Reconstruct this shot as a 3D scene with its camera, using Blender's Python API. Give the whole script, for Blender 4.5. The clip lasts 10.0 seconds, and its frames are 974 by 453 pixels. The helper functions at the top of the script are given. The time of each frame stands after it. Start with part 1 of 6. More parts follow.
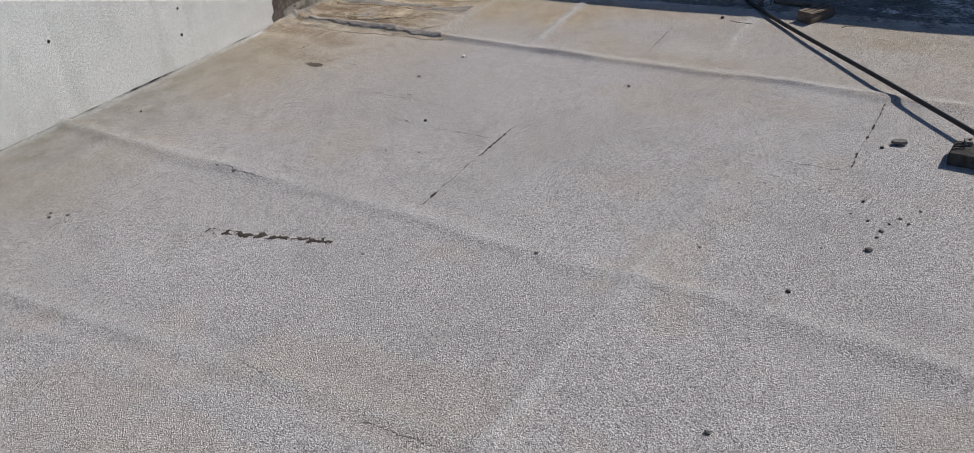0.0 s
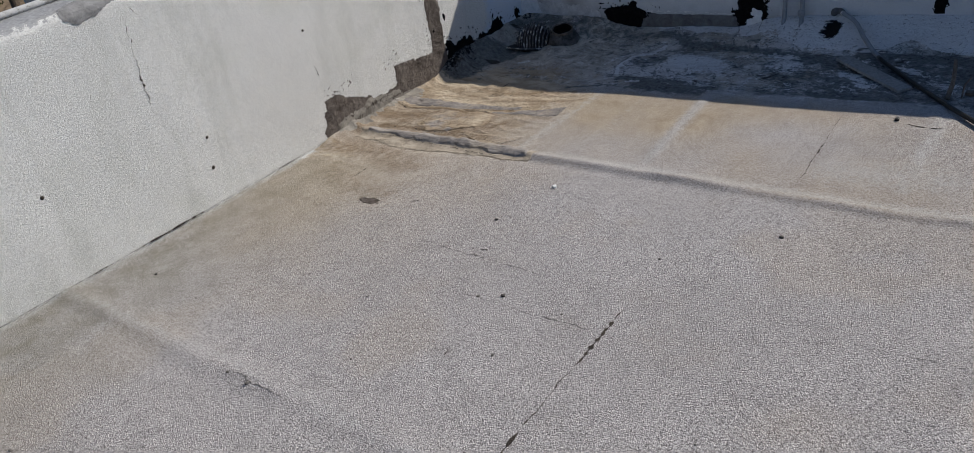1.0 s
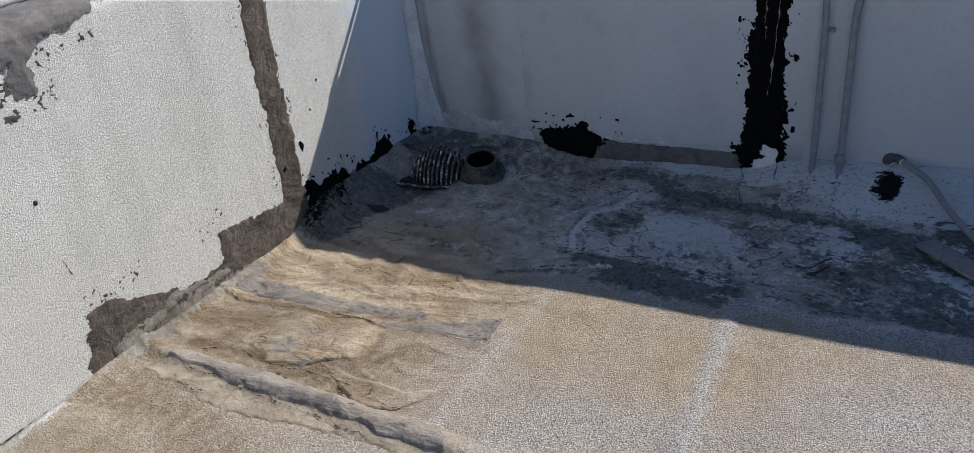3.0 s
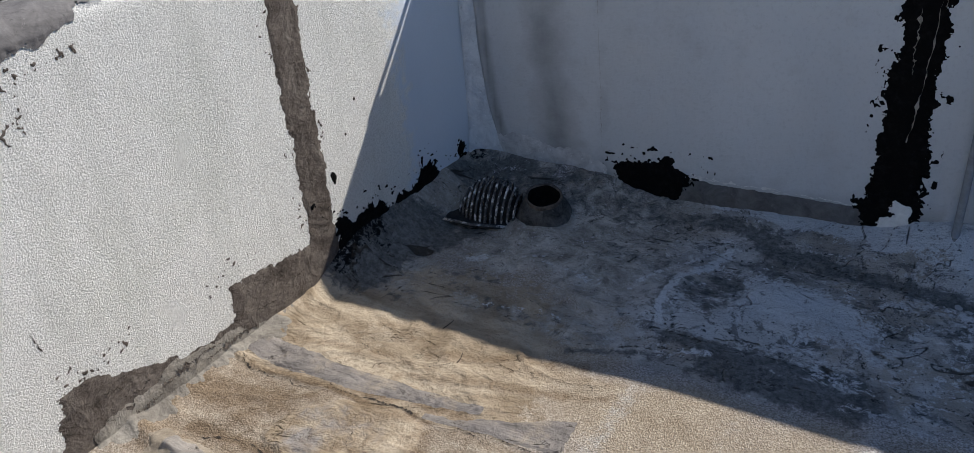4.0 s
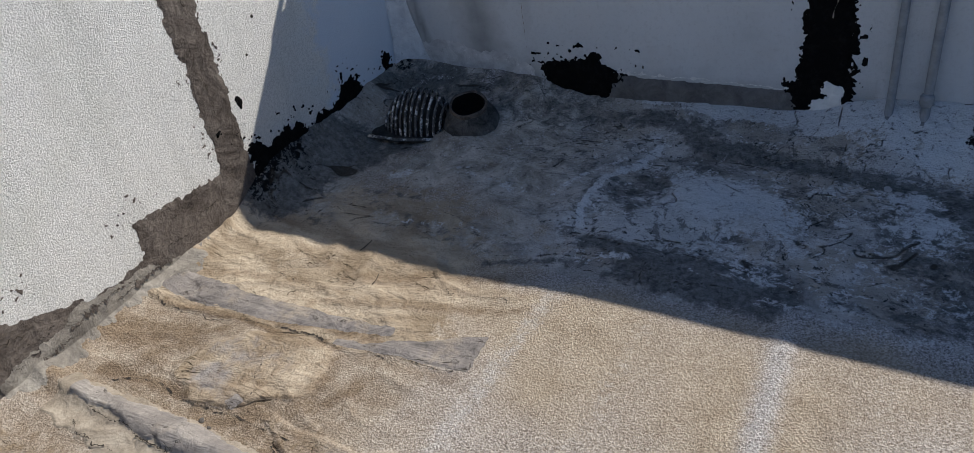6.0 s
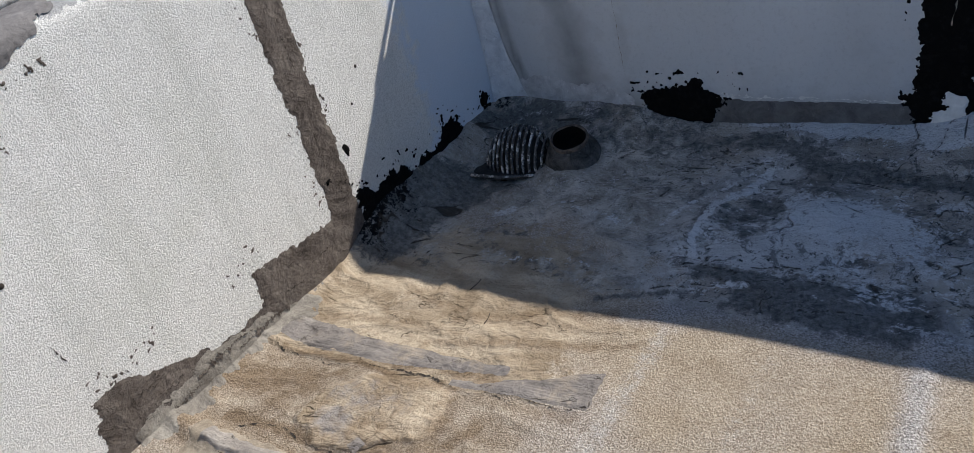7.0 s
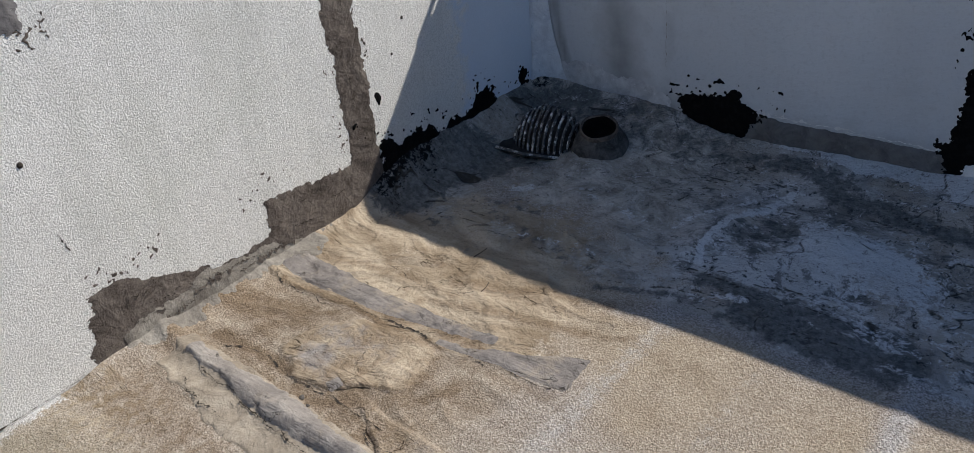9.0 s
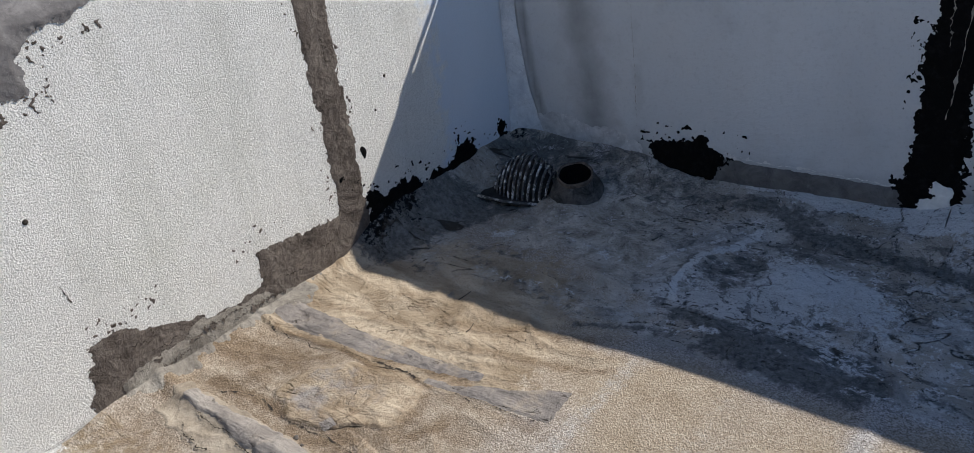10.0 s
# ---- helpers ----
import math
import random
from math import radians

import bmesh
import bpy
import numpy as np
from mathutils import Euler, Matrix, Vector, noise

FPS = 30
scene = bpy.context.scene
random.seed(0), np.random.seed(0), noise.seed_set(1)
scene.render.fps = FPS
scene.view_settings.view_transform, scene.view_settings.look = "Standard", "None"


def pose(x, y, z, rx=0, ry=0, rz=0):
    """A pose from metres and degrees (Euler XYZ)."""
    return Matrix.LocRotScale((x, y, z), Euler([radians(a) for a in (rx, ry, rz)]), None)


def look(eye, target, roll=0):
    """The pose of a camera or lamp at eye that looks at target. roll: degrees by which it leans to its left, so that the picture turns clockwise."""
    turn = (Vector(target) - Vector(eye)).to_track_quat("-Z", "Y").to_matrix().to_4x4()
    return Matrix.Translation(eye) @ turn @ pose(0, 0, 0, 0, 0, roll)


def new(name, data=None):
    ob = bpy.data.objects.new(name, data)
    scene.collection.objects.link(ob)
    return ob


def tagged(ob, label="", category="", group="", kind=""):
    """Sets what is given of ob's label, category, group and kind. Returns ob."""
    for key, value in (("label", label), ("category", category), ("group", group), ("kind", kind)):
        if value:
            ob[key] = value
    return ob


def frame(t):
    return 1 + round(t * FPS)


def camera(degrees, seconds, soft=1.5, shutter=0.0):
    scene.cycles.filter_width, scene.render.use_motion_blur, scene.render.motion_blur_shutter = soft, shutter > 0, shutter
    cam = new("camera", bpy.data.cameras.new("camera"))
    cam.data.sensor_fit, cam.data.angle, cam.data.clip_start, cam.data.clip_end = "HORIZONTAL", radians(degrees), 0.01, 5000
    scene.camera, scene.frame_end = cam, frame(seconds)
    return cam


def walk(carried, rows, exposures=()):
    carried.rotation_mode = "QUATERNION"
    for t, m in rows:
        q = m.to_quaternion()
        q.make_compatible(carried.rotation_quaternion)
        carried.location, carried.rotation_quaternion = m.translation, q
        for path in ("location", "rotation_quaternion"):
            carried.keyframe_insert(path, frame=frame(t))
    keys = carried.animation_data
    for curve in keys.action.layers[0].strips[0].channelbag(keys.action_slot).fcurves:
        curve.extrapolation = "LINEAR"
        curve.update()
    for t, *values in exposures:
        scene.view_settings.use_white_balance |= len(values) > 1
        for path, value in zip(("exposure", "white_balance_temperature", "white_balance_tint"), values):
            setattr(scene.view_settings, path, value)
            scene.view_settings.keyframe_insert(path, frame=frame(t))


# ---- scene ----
cam = camera(60.4, 10.0, soft=0.6)
PATH = [
    (0, (3.836, -5.931, 1.654), (2.970, -4.466, 0.604), -5.7),
    (0.3, (3.666, -5.635, 1.595), (2.883, -4.123, 0.547), -6.3),
    (0.5, (3.617, -5.431, 1.630), (2.944, -3.870, 0.577), -7.2),
    (0.7, (3.519, -5.209, 1.598), (2.794, -3.658, 0.564), -8.1),
    (0.8, (3.445, -5.086, 1.588), (2.622, -3.573, 0.572), -7.9),
    (1, (3.288, -4.856, 1.639), (2.201, -3.469, 0.693), -10.8),
    (1.2, (3.121, -4.683, 1.638), (1.935, -3.295, 0.823), -12.3),
    (1.5, (2.986, -4.398, 1.620), (2.004, -2.857, 0.807), -13.3),
    (1.7, (2.937, -4.239, 1.580), (2.039, -2.666, 0.729), -12.1),
    (2, (2.738, -3.909, 1.550), (1.779, -2.386, 0.677), -10.2),
    (2.3, (2.490, -3.671, 1.560), (1.527, -2.134, 0.718), -7.0),
    (2.5, (2.414, -3.528, 1.550), (1.495, -1.975, 0.689), -8.5),
    (3, (2.192, -3.232, 1.537), (1.347, -1.671, 0.616), -6.8),
    (3.2, (2.039, -3.083, 1.529), (1.167, -1.530, 0.618), -4.9),
    (4.3, (1.788, -2.670, 1.503), (0.891, -1.198, 0.490), -5.4),
    (4.5, (1.827, -2.630, 1.468), (0.924, -1.195, 0.406), -4.6),
    (5, (1.919, -2.571, 1.429), (1.029, -1.177, 0.304), -6.3),
    (5.5, (1.994, -2.536, 1.393), (1.159, -1.187, 0.175), -10.6),
    (5.7, (1.998, -2.540, 1.412), (1.150, -1.173, 0.225), -9.9),
    (6.8, (1.960, -2.510, 1.470), (0.955, -1.130, 0.427), -16.4),
    (7, (1.954, -2.539, 1.455), (0.882, -1.204, 0.422), -16.7),
    (7.5, (1.963, -2.532, 1.451), (0.892, -1.221, 0.386), -15.1),
    (8, (1.948, -2.552, 1.460), (0.836, -1.263, 0.410), -9.7),
    (8.5, (1.945, -2.555, 1.443), (0.826, -1.281, 0.382), -7.9),
    (9, (1.977, -2.558, 1.426), (0.879, -1.266, 0.365), -7.1),
    (9.5, (2.012, -2.557, 1.435), (0.942, -1.217, 0.405), -8.0),
    (10, (2.064, -2.646, 1.457), (0.962, -1.275, 0.506), -8.0),
]
walk(cam, [(t, look(eye, target, roll)) for t, eye, target, roll in PATH],
     [(0.0, -0.06), (0.5, -0.13), (1.2, -0.13), (1.7, -0.07), (2.2, 0.02), (4.0, 0.17), (5.6, 0.15), (6.8, 0.30), (7.3, 0.20), (8.2, 0.13), (9.2, 0.13), (10.0, 0.22)])

# ---- sky, sun, exposure ----
SUN_WAY = Vector((-0.57, -0.80, -1.0)).normalized()
world = bpy.data.worlds.new("world")
scene.world = world
world.use_nodes = True
wn, wl = world.node_tree.nodes, world.node_tree.links
wn.clear()
sky = wn.new("ShaderNodeTexSky")
sky.sky_type = "NISHITA"
sky.sun_disc = False
sky.ozone_density, sky.dust_density = 6.8, 0.4
sky.sun_elevation = math.asin(-SUN_WAY.z)
sky.sun_rotation = math.atan2(-SUN_WAY.x, -SUN_WAY.y)
back = wn.new("ShaderNodeBackground")
back.inputs["Strength"].default_value = 0.083
wout = wn.new("ShaderNodeOutputWorld")
wl.new(sky.outputs["Color"], back.inputs["Color"])
wl.new(back.outputs["Background"], wout.inputs["Surface"])
sun_data = bpy.data.lights.new("sun", "SUN")
sun_data.energy, sun_data.angle, sun_data.color = 4.6, radians(0.55), (1.0, 0.948, 0.878)
sun = new("sun", sun_data)
sun.matrix_world = look((6, 8, 9), Vector((6, 8, 9)) + SUN_WAY)


# ---- numeric noise ----
TABLES = {}


def vnoise(x, y, seed=0):
    """Smooth value noise, 0 to 1, for arrays or numbers."""
    if seed not in TABLES:
        TABLES[seed] = np.random.RandomState(seed + 11).rand(256, 256)
    tab = TABLES[seed]
    x, y = np.asarray(x, float), np.asarray(y, float)
    xi, yi = np.floor(x), np.floor(y)
    fx, fy = x - xi, y - yi
    fx, fy = fx * fx * (3 - 2 * fx), fy * fy * (3 - 2 * fy)
    a, b = xi.astype(int) % 256, yi.astype(int) % 256
    a1, b1 = (a + 1) % 256, (b + 1) % 256
    return (tab[a, b] * (1 - fx) + tab[a1, b] * fx) * (1 - fy) + (tab[a, b1] * (1 - fx) + tab[a1, b1] * fx) * fy


def fbm(x, y, seed=0, octaves=4, gain=0.5):
    """Layered noise, about -1 to 1."""
    total, amp, size = 0.0, 1.0, 0.0
    for k in range(octaves):
        total = total + amp * (2 * vnoise(np.asarray(x) * 2**k + 17.3 * k, np.asarray(y) * 2**k - 9.1 * k, seed + k) - 1)
        size += amp
        amp *= gain
    return total / size * 1.6


def sstep(a, b, x):
    u = np.clip((np.asarray(x, float) - a) / (b - a), 0, 1)
    return u * u * (3 - 2 * u)


def seg(x, y, ax, ay, bx, by):
    """Distance to a segment, and the share of the way along it."""
    dx, dy = bx - ax, by - ay
    u = np.clip(((x - ax) * dx + (y - ay) * dy) / (dx * dx + dy * dy), 0, 1)
    return np.hypot(x - ax - u * dx, y - ay - u * dy), u


def box2(x, y, x0, x1, y0, y1):
    """Signed distance to a rectangle, positive inside."""
    qx, qy = np.abs(x - (x0 + x1) / 2) - (x1 - x0) / 2, np.abs(y - (y0 + y1) / 2) - (y1 - y0) / 2
    return -(np.hypot(np.maximum(qx, 0), np.maximum(qy, 0)) + np.minimum(np.maximum(qx, qy), 0))


# ---- the plan ----
def wall_x(y):
    """The inner face of the parapet, which runs a little askew."""
    return 0.13 + 0.066 * (np.asarray(y, float) - 0.06)


def far_y(x):
    """The inner face of the house wall across the roof's end."""
    return 0.06 * (1 - sstep(0.1, 0.75, x)) + 0.006 * np.sin(np.asarray(x, float) * 2.3)


def lap_1(x):
    return -1.70 - 0.087 * x


def lap_2(x):
    return -3.50 - 0.088 * x


def cross_x(y):
    return 3.08 + 0.13 * (y + 3.8)


def roof_z(x, y):
    """The height of the roof covering."""
    x, y = np.asarray(x, float), np.asarray(y, float)
    xw, away = wall_x(y), far_y(x) - y
    side = np.maximum(x - xw, 0)
    corner = 1 - sstep(1.0, 1.5, x)
    z = 0.006 * fbm(x * 0.9, y * 0.9, 3, 3)
    # cant along the house wall: a steep plain slope on the right, a rounded one of mastic by the corner
    low = 1 - 0.5 * sstep(0.65, 1.0, x) * (1 - sstep(1.60, 1.95, x))
    z = z + low * (1 - corner) * 0.125 * np.clip(1 - away / 0.25, 0, 1) ** 0.9
    # mortar fillet along the parapet
    fil = sstep(-2.0, -1.85, y)
    z = z + fil * 0.034 * np.clip(1 - side / (0.085 + 0.09 * sstep(-0.9, 0.0, y)), 0, 1) ** 1.2
    z = z + np.maximum(low * corner * 0.115 * np.clip(1 - away / 0.30, 0, 1) ** 1.6, sstep(-0.98, -0.72, y) * 0.09 * np.clip(1 - side / 0.20, 0, 1) ** 1.5)
    z = z + 0.006 * (1 - fil) * np.clip(1 - side / 0.05, 0, 1)
    # laps of the sheets
    def ridge(d, w, up):
        return up * np.where(d > 0, np.exp(-((d / (1.7 * w)) ** 2)), np.exp(-((d / w) ** 2)))
    wob = 0.012 * fbm(x * 2.2, y * 2.2, 8, 2)
    z = z + ridge(y - lap_1(x) + wob, 0.026, 0.020 + 0.006 * fbm(x * 3, y, 5, 2))
    z = z + ridge(y - lap_2(x) + 2 * wob, 0.036, 0.013 + 0.006 * fbm(x * 2, y, 6, 2))
    z = z + ridge(y + 4.62 + wob, 0.028, 0.009) + ridge(y + 4.76 + wob, 0.03, 0.007)
    along = sstep(-4.9, -4.5, y) * (1 - sstep(-2.7, -2.2, y))
    z = z + along * 0.014 * np.exp(-(((x - cross_x(y) + wob) / 0.035) ** 2))
    for x0, up in ((1.15, 0.003), (1.80, 0.006), (2.86, 0.006)):
        z = z + up * np.exp(-(((x - x0) / 0.03) ** 2)) * sstep(-1.85, -1.65, y) * (1 - sstep(-1.05, -0.7, y))
    # wrinkled mastic by the drain
    mud = mud_zone(x, y)
    warp = 0.25 * fbm(x * 2.0, y * 2.0, 21, 3)
    fold = 1 - np.abs(fbm(x * 2.1 + warp * 2, y * 6.0 + warp * 4, 22, 4))
    z = z + mud * (0.007 * (fold**3 - 0.4) + 0.003 * fbm(x * 9, y * 12, 23, 3))
    shade = sstep(-1.0, -0.8, y) * (1 - sstep(3, 5, x))
    z = z + shade * (0.004 * fbm(x * 7, y * 9, 31, 4))
    # flaked layers of mastic with small steps at their edges
    z = z + 0.0032 * layers(x, y)[0] * np.maximum(shade, mud * sstep(-1.40, -1.30, y))
    # a round skin of mastic, and a lobe that ran off it
    z = z + 0.0030 * sstep(0.0, 0.015, skin_ring(x, y)) * (1 - 0.4 * sstep(0.03, 0.08, skin_ring(x, y))) + 0.0040 * sstep(0.0, 0.012, skin_lobe(x, y))
    # the round hollow and the bank of coating round it
    d, _ = seg(x, y, 1.27, -0.47, 1.31, -0.46)
    z = z - 0.012 * np.exp(-((d / 0.085) ** 2))
    d, _ = seg(x, y, 1.13, -0.64, 1.19, -0.38)
    z = z + 0.012 * np.exp(-((d / 0.04) ** 2))
    d, _ = seg(x, y, 1.75, -0.93, 2.7, -0.95)
    z = z + 0.010 * np.exp(-((d / 0.05) ** 2))
    # mastic heaped round the vent pipe and under the strainer
    z = z + 0.045 * np.exp(-((np.hypot(x - 0.573, y + 0.225) / 0.085) ** 2))
    return z


def layers(x, y):
    """Steps and edges of the flaked layers of mastic."""
    wx, wy = 0.5 * fbm(x * 2.3, y * 2.3, 33, 3), 0.5 * fbm(x * 2.3, y * 2.3, 37, 3)
    t = 3.2 * fbm(x * 1.5 + wx, y * 2.9 + wy, 43, 5, 0.55)
    whole = np.floor(t)
    fr = t - whole
    edge = np.exp(-(((fr - 0.955) / 0.035) ** 2)) * sstep(-0.1, 0.2, fbm(x * 5, y * 5, 47, 3))
    return whole + sstep(0.92, 1.0, fr), edge, np.sin(whole * 12.9) * 0.5 + 0.5


def skin_ring(x, y):
    n = 0.018 * fbm(x * 9, y * 9, 45, 3)
    return 0.13 * (1 - np.hypot((x - 0.570) / 0.225, (y + 1.492 - 0.25 * (x - 0.570)) / 0.142)) + n


def skin_lobe(x, y):
    u = np.clip((x - 0.72) / 0.36, 0, 1)
    mid = -1.615 - 0.075 * np.sin(u * 2.2) + 0.05 * sstep(0.75, 1.0, u)
    return np.minimum(0.016 + 0.036 * np.sin(u * 2.9) - np.abs(y - mid), np.minimum(x - 0.72, 1.085 - x)) + 0.016 * fbm(x * 10, y * 10, 46, 4)


def mud_zone(x, y):
    edge = 0.10 * fbm(x * 3, y * 3, 25, 3)
    return (1 - sstep(1.0, 1.3, x + edge)) * sstep(-1.9, -1.72, y + 0.3 * edge) * (1 - 0.45 * sstep(-0.9, -0.6, y))


# ---- material kit ----
class Kit:
    """Short names for the nodes of one material."""

    def __init__(self, name):
        self.mat = bpy.data.materials.new(name)
        self.mat.use_nodes = True
        self.nodes, self.links = self.mat.node_tree.nodes, self.mat.node_tree.links
        self.bsdf = self.nodes["Principled BSDF"]
        self.place = self.nodes.new("ShaderNodeTexCoord").outputs["Object"]

    def put(self, value, socket):
        if isinstance(value, bpy.types.NodeSocket):
            self.links.new(value, socket)
        elif isinstance(value, tuple) and len(value) == 3 and socket.type == "RGBA":
            socket.default_value = (*value, 1)
        else:
            socket.default_value = value

    def noise(self, scale, detail=3.0, rough=0.55, warp=0.0, stretch=None, shift=0.0):
        n = self.nodes.new("ShaderNodeTexNoise")
        n.inputs["Scale"].default_value, n.inputs["Detail"].default_value = scale, detail
        n.inputs["Roughness"].default_value, n.inputs["Distortion"].default_value = rough, warp
        self.links.new(self.stretched(stretch, shift), n.inputs["Vector"])
        return n.outputs["Fac"]

    def stretched(self, stretch, shift):
        if stretch is None and not shift:
            return self.place
        m = self.nodes.new("ShaderNodeMapping")
        m.inputs["Scale"].default_value = stretch or (1, 1, 1)
        m.inputs["Location"].default_value = (shift, shift * 0.7, shift * 1.3)
        self.links.new(self.place, m.inputs["Vector"])
        return m.outputs["Vector"]

    def bits(self, scale):
        """A random shade for each granule."""
        n = self.nodes.new("ShaderNodeTexVoronoi")
        n.inputs["Scale"].default_value = scale
        self.links.new(self.place, n.inputs["Vector"])
        g = self.nodes.new("ShaderNodeSeparateColor")
        self.links.new(n.outputs["Color"], g.inputs["Color"])
        return g.outputs["Red"]

    def span(self, value, a, b, c=0.0, d=1.0):
        n = self.nodes.new("ShaderNodeMapRange")
        self.put(value, n.inputs["Value"])
        for k, v in zip(("From Min", "From Max", "To Min", "To Max"), (a, b, c, d)):
            n.inputs[k].default_value = v
        return n.outputs["Result"]

    def calc(self, op, a, b=0.0, c=0.0):
        n = self.nodes.new("ShaderNodeMath")
        n.operation = op
        for k, v in enumerate((a, b, c)):
            self.put(v, n.inputs[k])
        return n.outputs["Value"]

    def mix(self, fac, a, b):
        n = self.nodes.new("ShaderNodeMix")
        n.data_type = "RGBA"
        self.put(fac, n.inputs["Factor"])
        self.put(a, n.inputs[6])
        self.put(b, n.inputs[7])
        return n.outputs[2]

    def attr(self, name):
        n = self.nodes.new("ShaderNodeAttribute")
        n.attribute_name = name
        return n.outputs["Fac"]

    def chance(self):
        return self.nodes.new("ShaderNodeObjectInfo").outputs["Random"]

    def island(self):
        return self.nodes.new("ShaderNodeNewGeometry").outputs["Random Per Island"]

    def done(self, colour, rough=0.9, height=None, depth=0.002, strength=1.0, metal=0.0, gloss=0.3):
        self.put(colour, self.bsdf.inputs["Base Color"])
        self.put(rough, self.bsdf.inputs["Roughness"])
        self.bsdf.inputs["Metallic"].default_value = metal
        self.bsdf.inputs["Specular IOR Level"].default_value = gloss
        if height is not None:
            b = self.nodes.new("ShaderNodeBump")
            b.inputs["Strength"].default_value, b.inputs["Distance"].default_value = strength, depth
            self.links.new(height, b.inputs["Height"])
            self.links.new(b.outputs["Normal"], self.bsdf.inputs["Normal"])
        return self.mat


def roof_material():
    k = Kit("granulated roof covering")
    grain, fine, coarse = k.noise(420, 2, 0.6), k.noise(800, 1), k.noise(150, 3, 0.7)
    broad, mid = k.noise(0.9, 4), k.noise(7, 4, 0.6)
    speck = k.calc("ADD", k.calc("MULTIPLY", grain, 0.36), k.calc("MULTIPLY", coarse, 0.22))
    speck = k.calc("ADD", k.calc("MULTIPLY", k.bits(350), 0.42), speck)
    lit = k.span(speck, 0.33, 0.63)
    clump = k.noise(175, 2, 0.62)
    lit = k.calc("ADD", k.calc("MULTIPLY", lit, 0.6), k.span(clump, 0.36, 0.64, 0.0, 0.4))
    base = k.mix(lit, (0.085, 0.077, 0.074), (0.75, 0.71, 0.69))
    base = k.mix(k.span(broad, 0.35, 0.7, 0.0, 0.26), base, (0.22, 0.205, 0.19))
    base = k.mix(k.span(mid, 0.5, 0.75, 0.0, 0.22), base, (0.16, 0.15, 0.14))
    smooth = k.calc("MAXIMUM", k.attr("mud"), k.attr("dark"))
    # tan silt between the granules, and a smooth skin of silt over the mastic
    patchy = k.span(k.noise(11, 5, 0.65, 0.3), 0.3, 0.7)
    silt = k.mix(lit, k.mix(patchy, (0.235, 0.180, 0.124), (0.31, 0.245, 0.176)), k.mix(patchy, (0.45, 0.372, 0.276), (0.60, 0.518, 0.404)))
    tone = k.mix(k.calc("MULTIPLY", k.attr("silt"), 0.9), base, silt)
    cake = k.mix(k.span(k.noise(3.6, 6, 0.6, 0.8, (0.7, 1.7, 1)), 0.38, 0.62), (0.275, 0.215, 0.148), (0.53, 0.445, 0.335))
    cake = k.mix(k.span(k.noise(20, 7, 0.78, 0.5), 0.50, 0.66, 0.0, 0.55), cake, (0.25, 0.19, 0.13))
    cake = k.mix(k.span(k.noise(140, 3, 0.7), 0.55, 0.66, 0.0, 0.45), cake, (0.20, 0.145, 0.09))
    film = k.calc("ADD", k.attr("mud"), k.span(k.noise(30, 6, 0.75, 0.6), 0.25, 0.75, -0.28, 0.28))
    tone = k.mix(k.span(film, 0.42, 0.54), tone, cake)
    stain = k.calc("ADD", k.attr("grey"), k.span(k.noise(22, 6, 0.75, 0.5), 0.25, 0.75, -0.35, 0.35))
    tone = k.mix(k.span(stain, 0.35, 0.75, 0.0, 0.85), tone, k.mix(k.span(k.noise(60, 5, 0.7), 0.35, 0.65), (0.20, 0.185, 0.18), (0.34, 0.32, 0.305)))
    brown = k.mix(lit, (0.10, 0.070, 0.044), (0.265, 0.188, 0.120))
    ragged = k.calc("ADD", k.attr("brown"), k.span(k.noise(26, 6, 0.75, 0.8), 0.2, 0.8, -0.4, 0.4))
    tone = k.mix(k.span(ragged, 0.25, 0.80, 0.0, 0.85), tone, brown)
    tone = k.mix(k.calc("MULTIPLY", k.attr("green"), k.span(mid, 0.3, 0.7, 0.2, 0.7)), tone, (0.16, 0.15, 0.09))
    # mastic by the house wall, toned for its shade: dark ground, grey skins, brownish silt, flaked crusts
    shade_mastic = k.calc("ADD", k.attr("dark"), k.span(k.noise(13, 6, 0.75, 0.5), 0.25, 0.75, -0.22, 0.22))
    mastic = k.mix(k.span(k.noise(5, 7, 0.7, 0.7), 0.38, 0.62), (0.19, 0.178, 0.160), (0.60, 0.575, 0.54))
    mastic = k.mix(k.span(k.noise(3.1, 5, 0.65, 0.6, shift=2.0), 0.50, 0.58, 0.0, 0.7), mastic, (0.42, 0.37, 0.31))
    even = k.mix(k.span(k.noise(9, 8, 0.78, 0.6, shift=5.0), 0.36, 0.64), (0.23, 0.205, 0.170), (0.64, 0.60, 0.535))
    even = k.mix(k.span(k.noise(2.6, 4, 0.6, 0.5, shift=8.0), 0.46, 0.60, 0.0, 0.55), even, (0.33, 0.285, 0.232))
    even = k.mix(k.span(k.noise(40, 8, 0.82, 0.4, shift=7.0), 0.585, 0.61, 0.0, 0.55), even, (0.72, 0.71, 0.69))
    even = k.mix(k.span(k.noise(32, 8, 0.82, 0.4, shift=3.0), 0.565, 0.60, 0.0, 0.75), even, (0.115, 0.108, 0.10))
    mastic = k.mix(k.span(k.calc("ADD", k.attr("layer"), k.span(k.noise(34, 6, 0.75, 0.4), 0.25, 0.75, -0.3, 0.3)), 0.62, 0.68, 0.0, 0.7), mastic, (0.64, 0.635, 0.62))
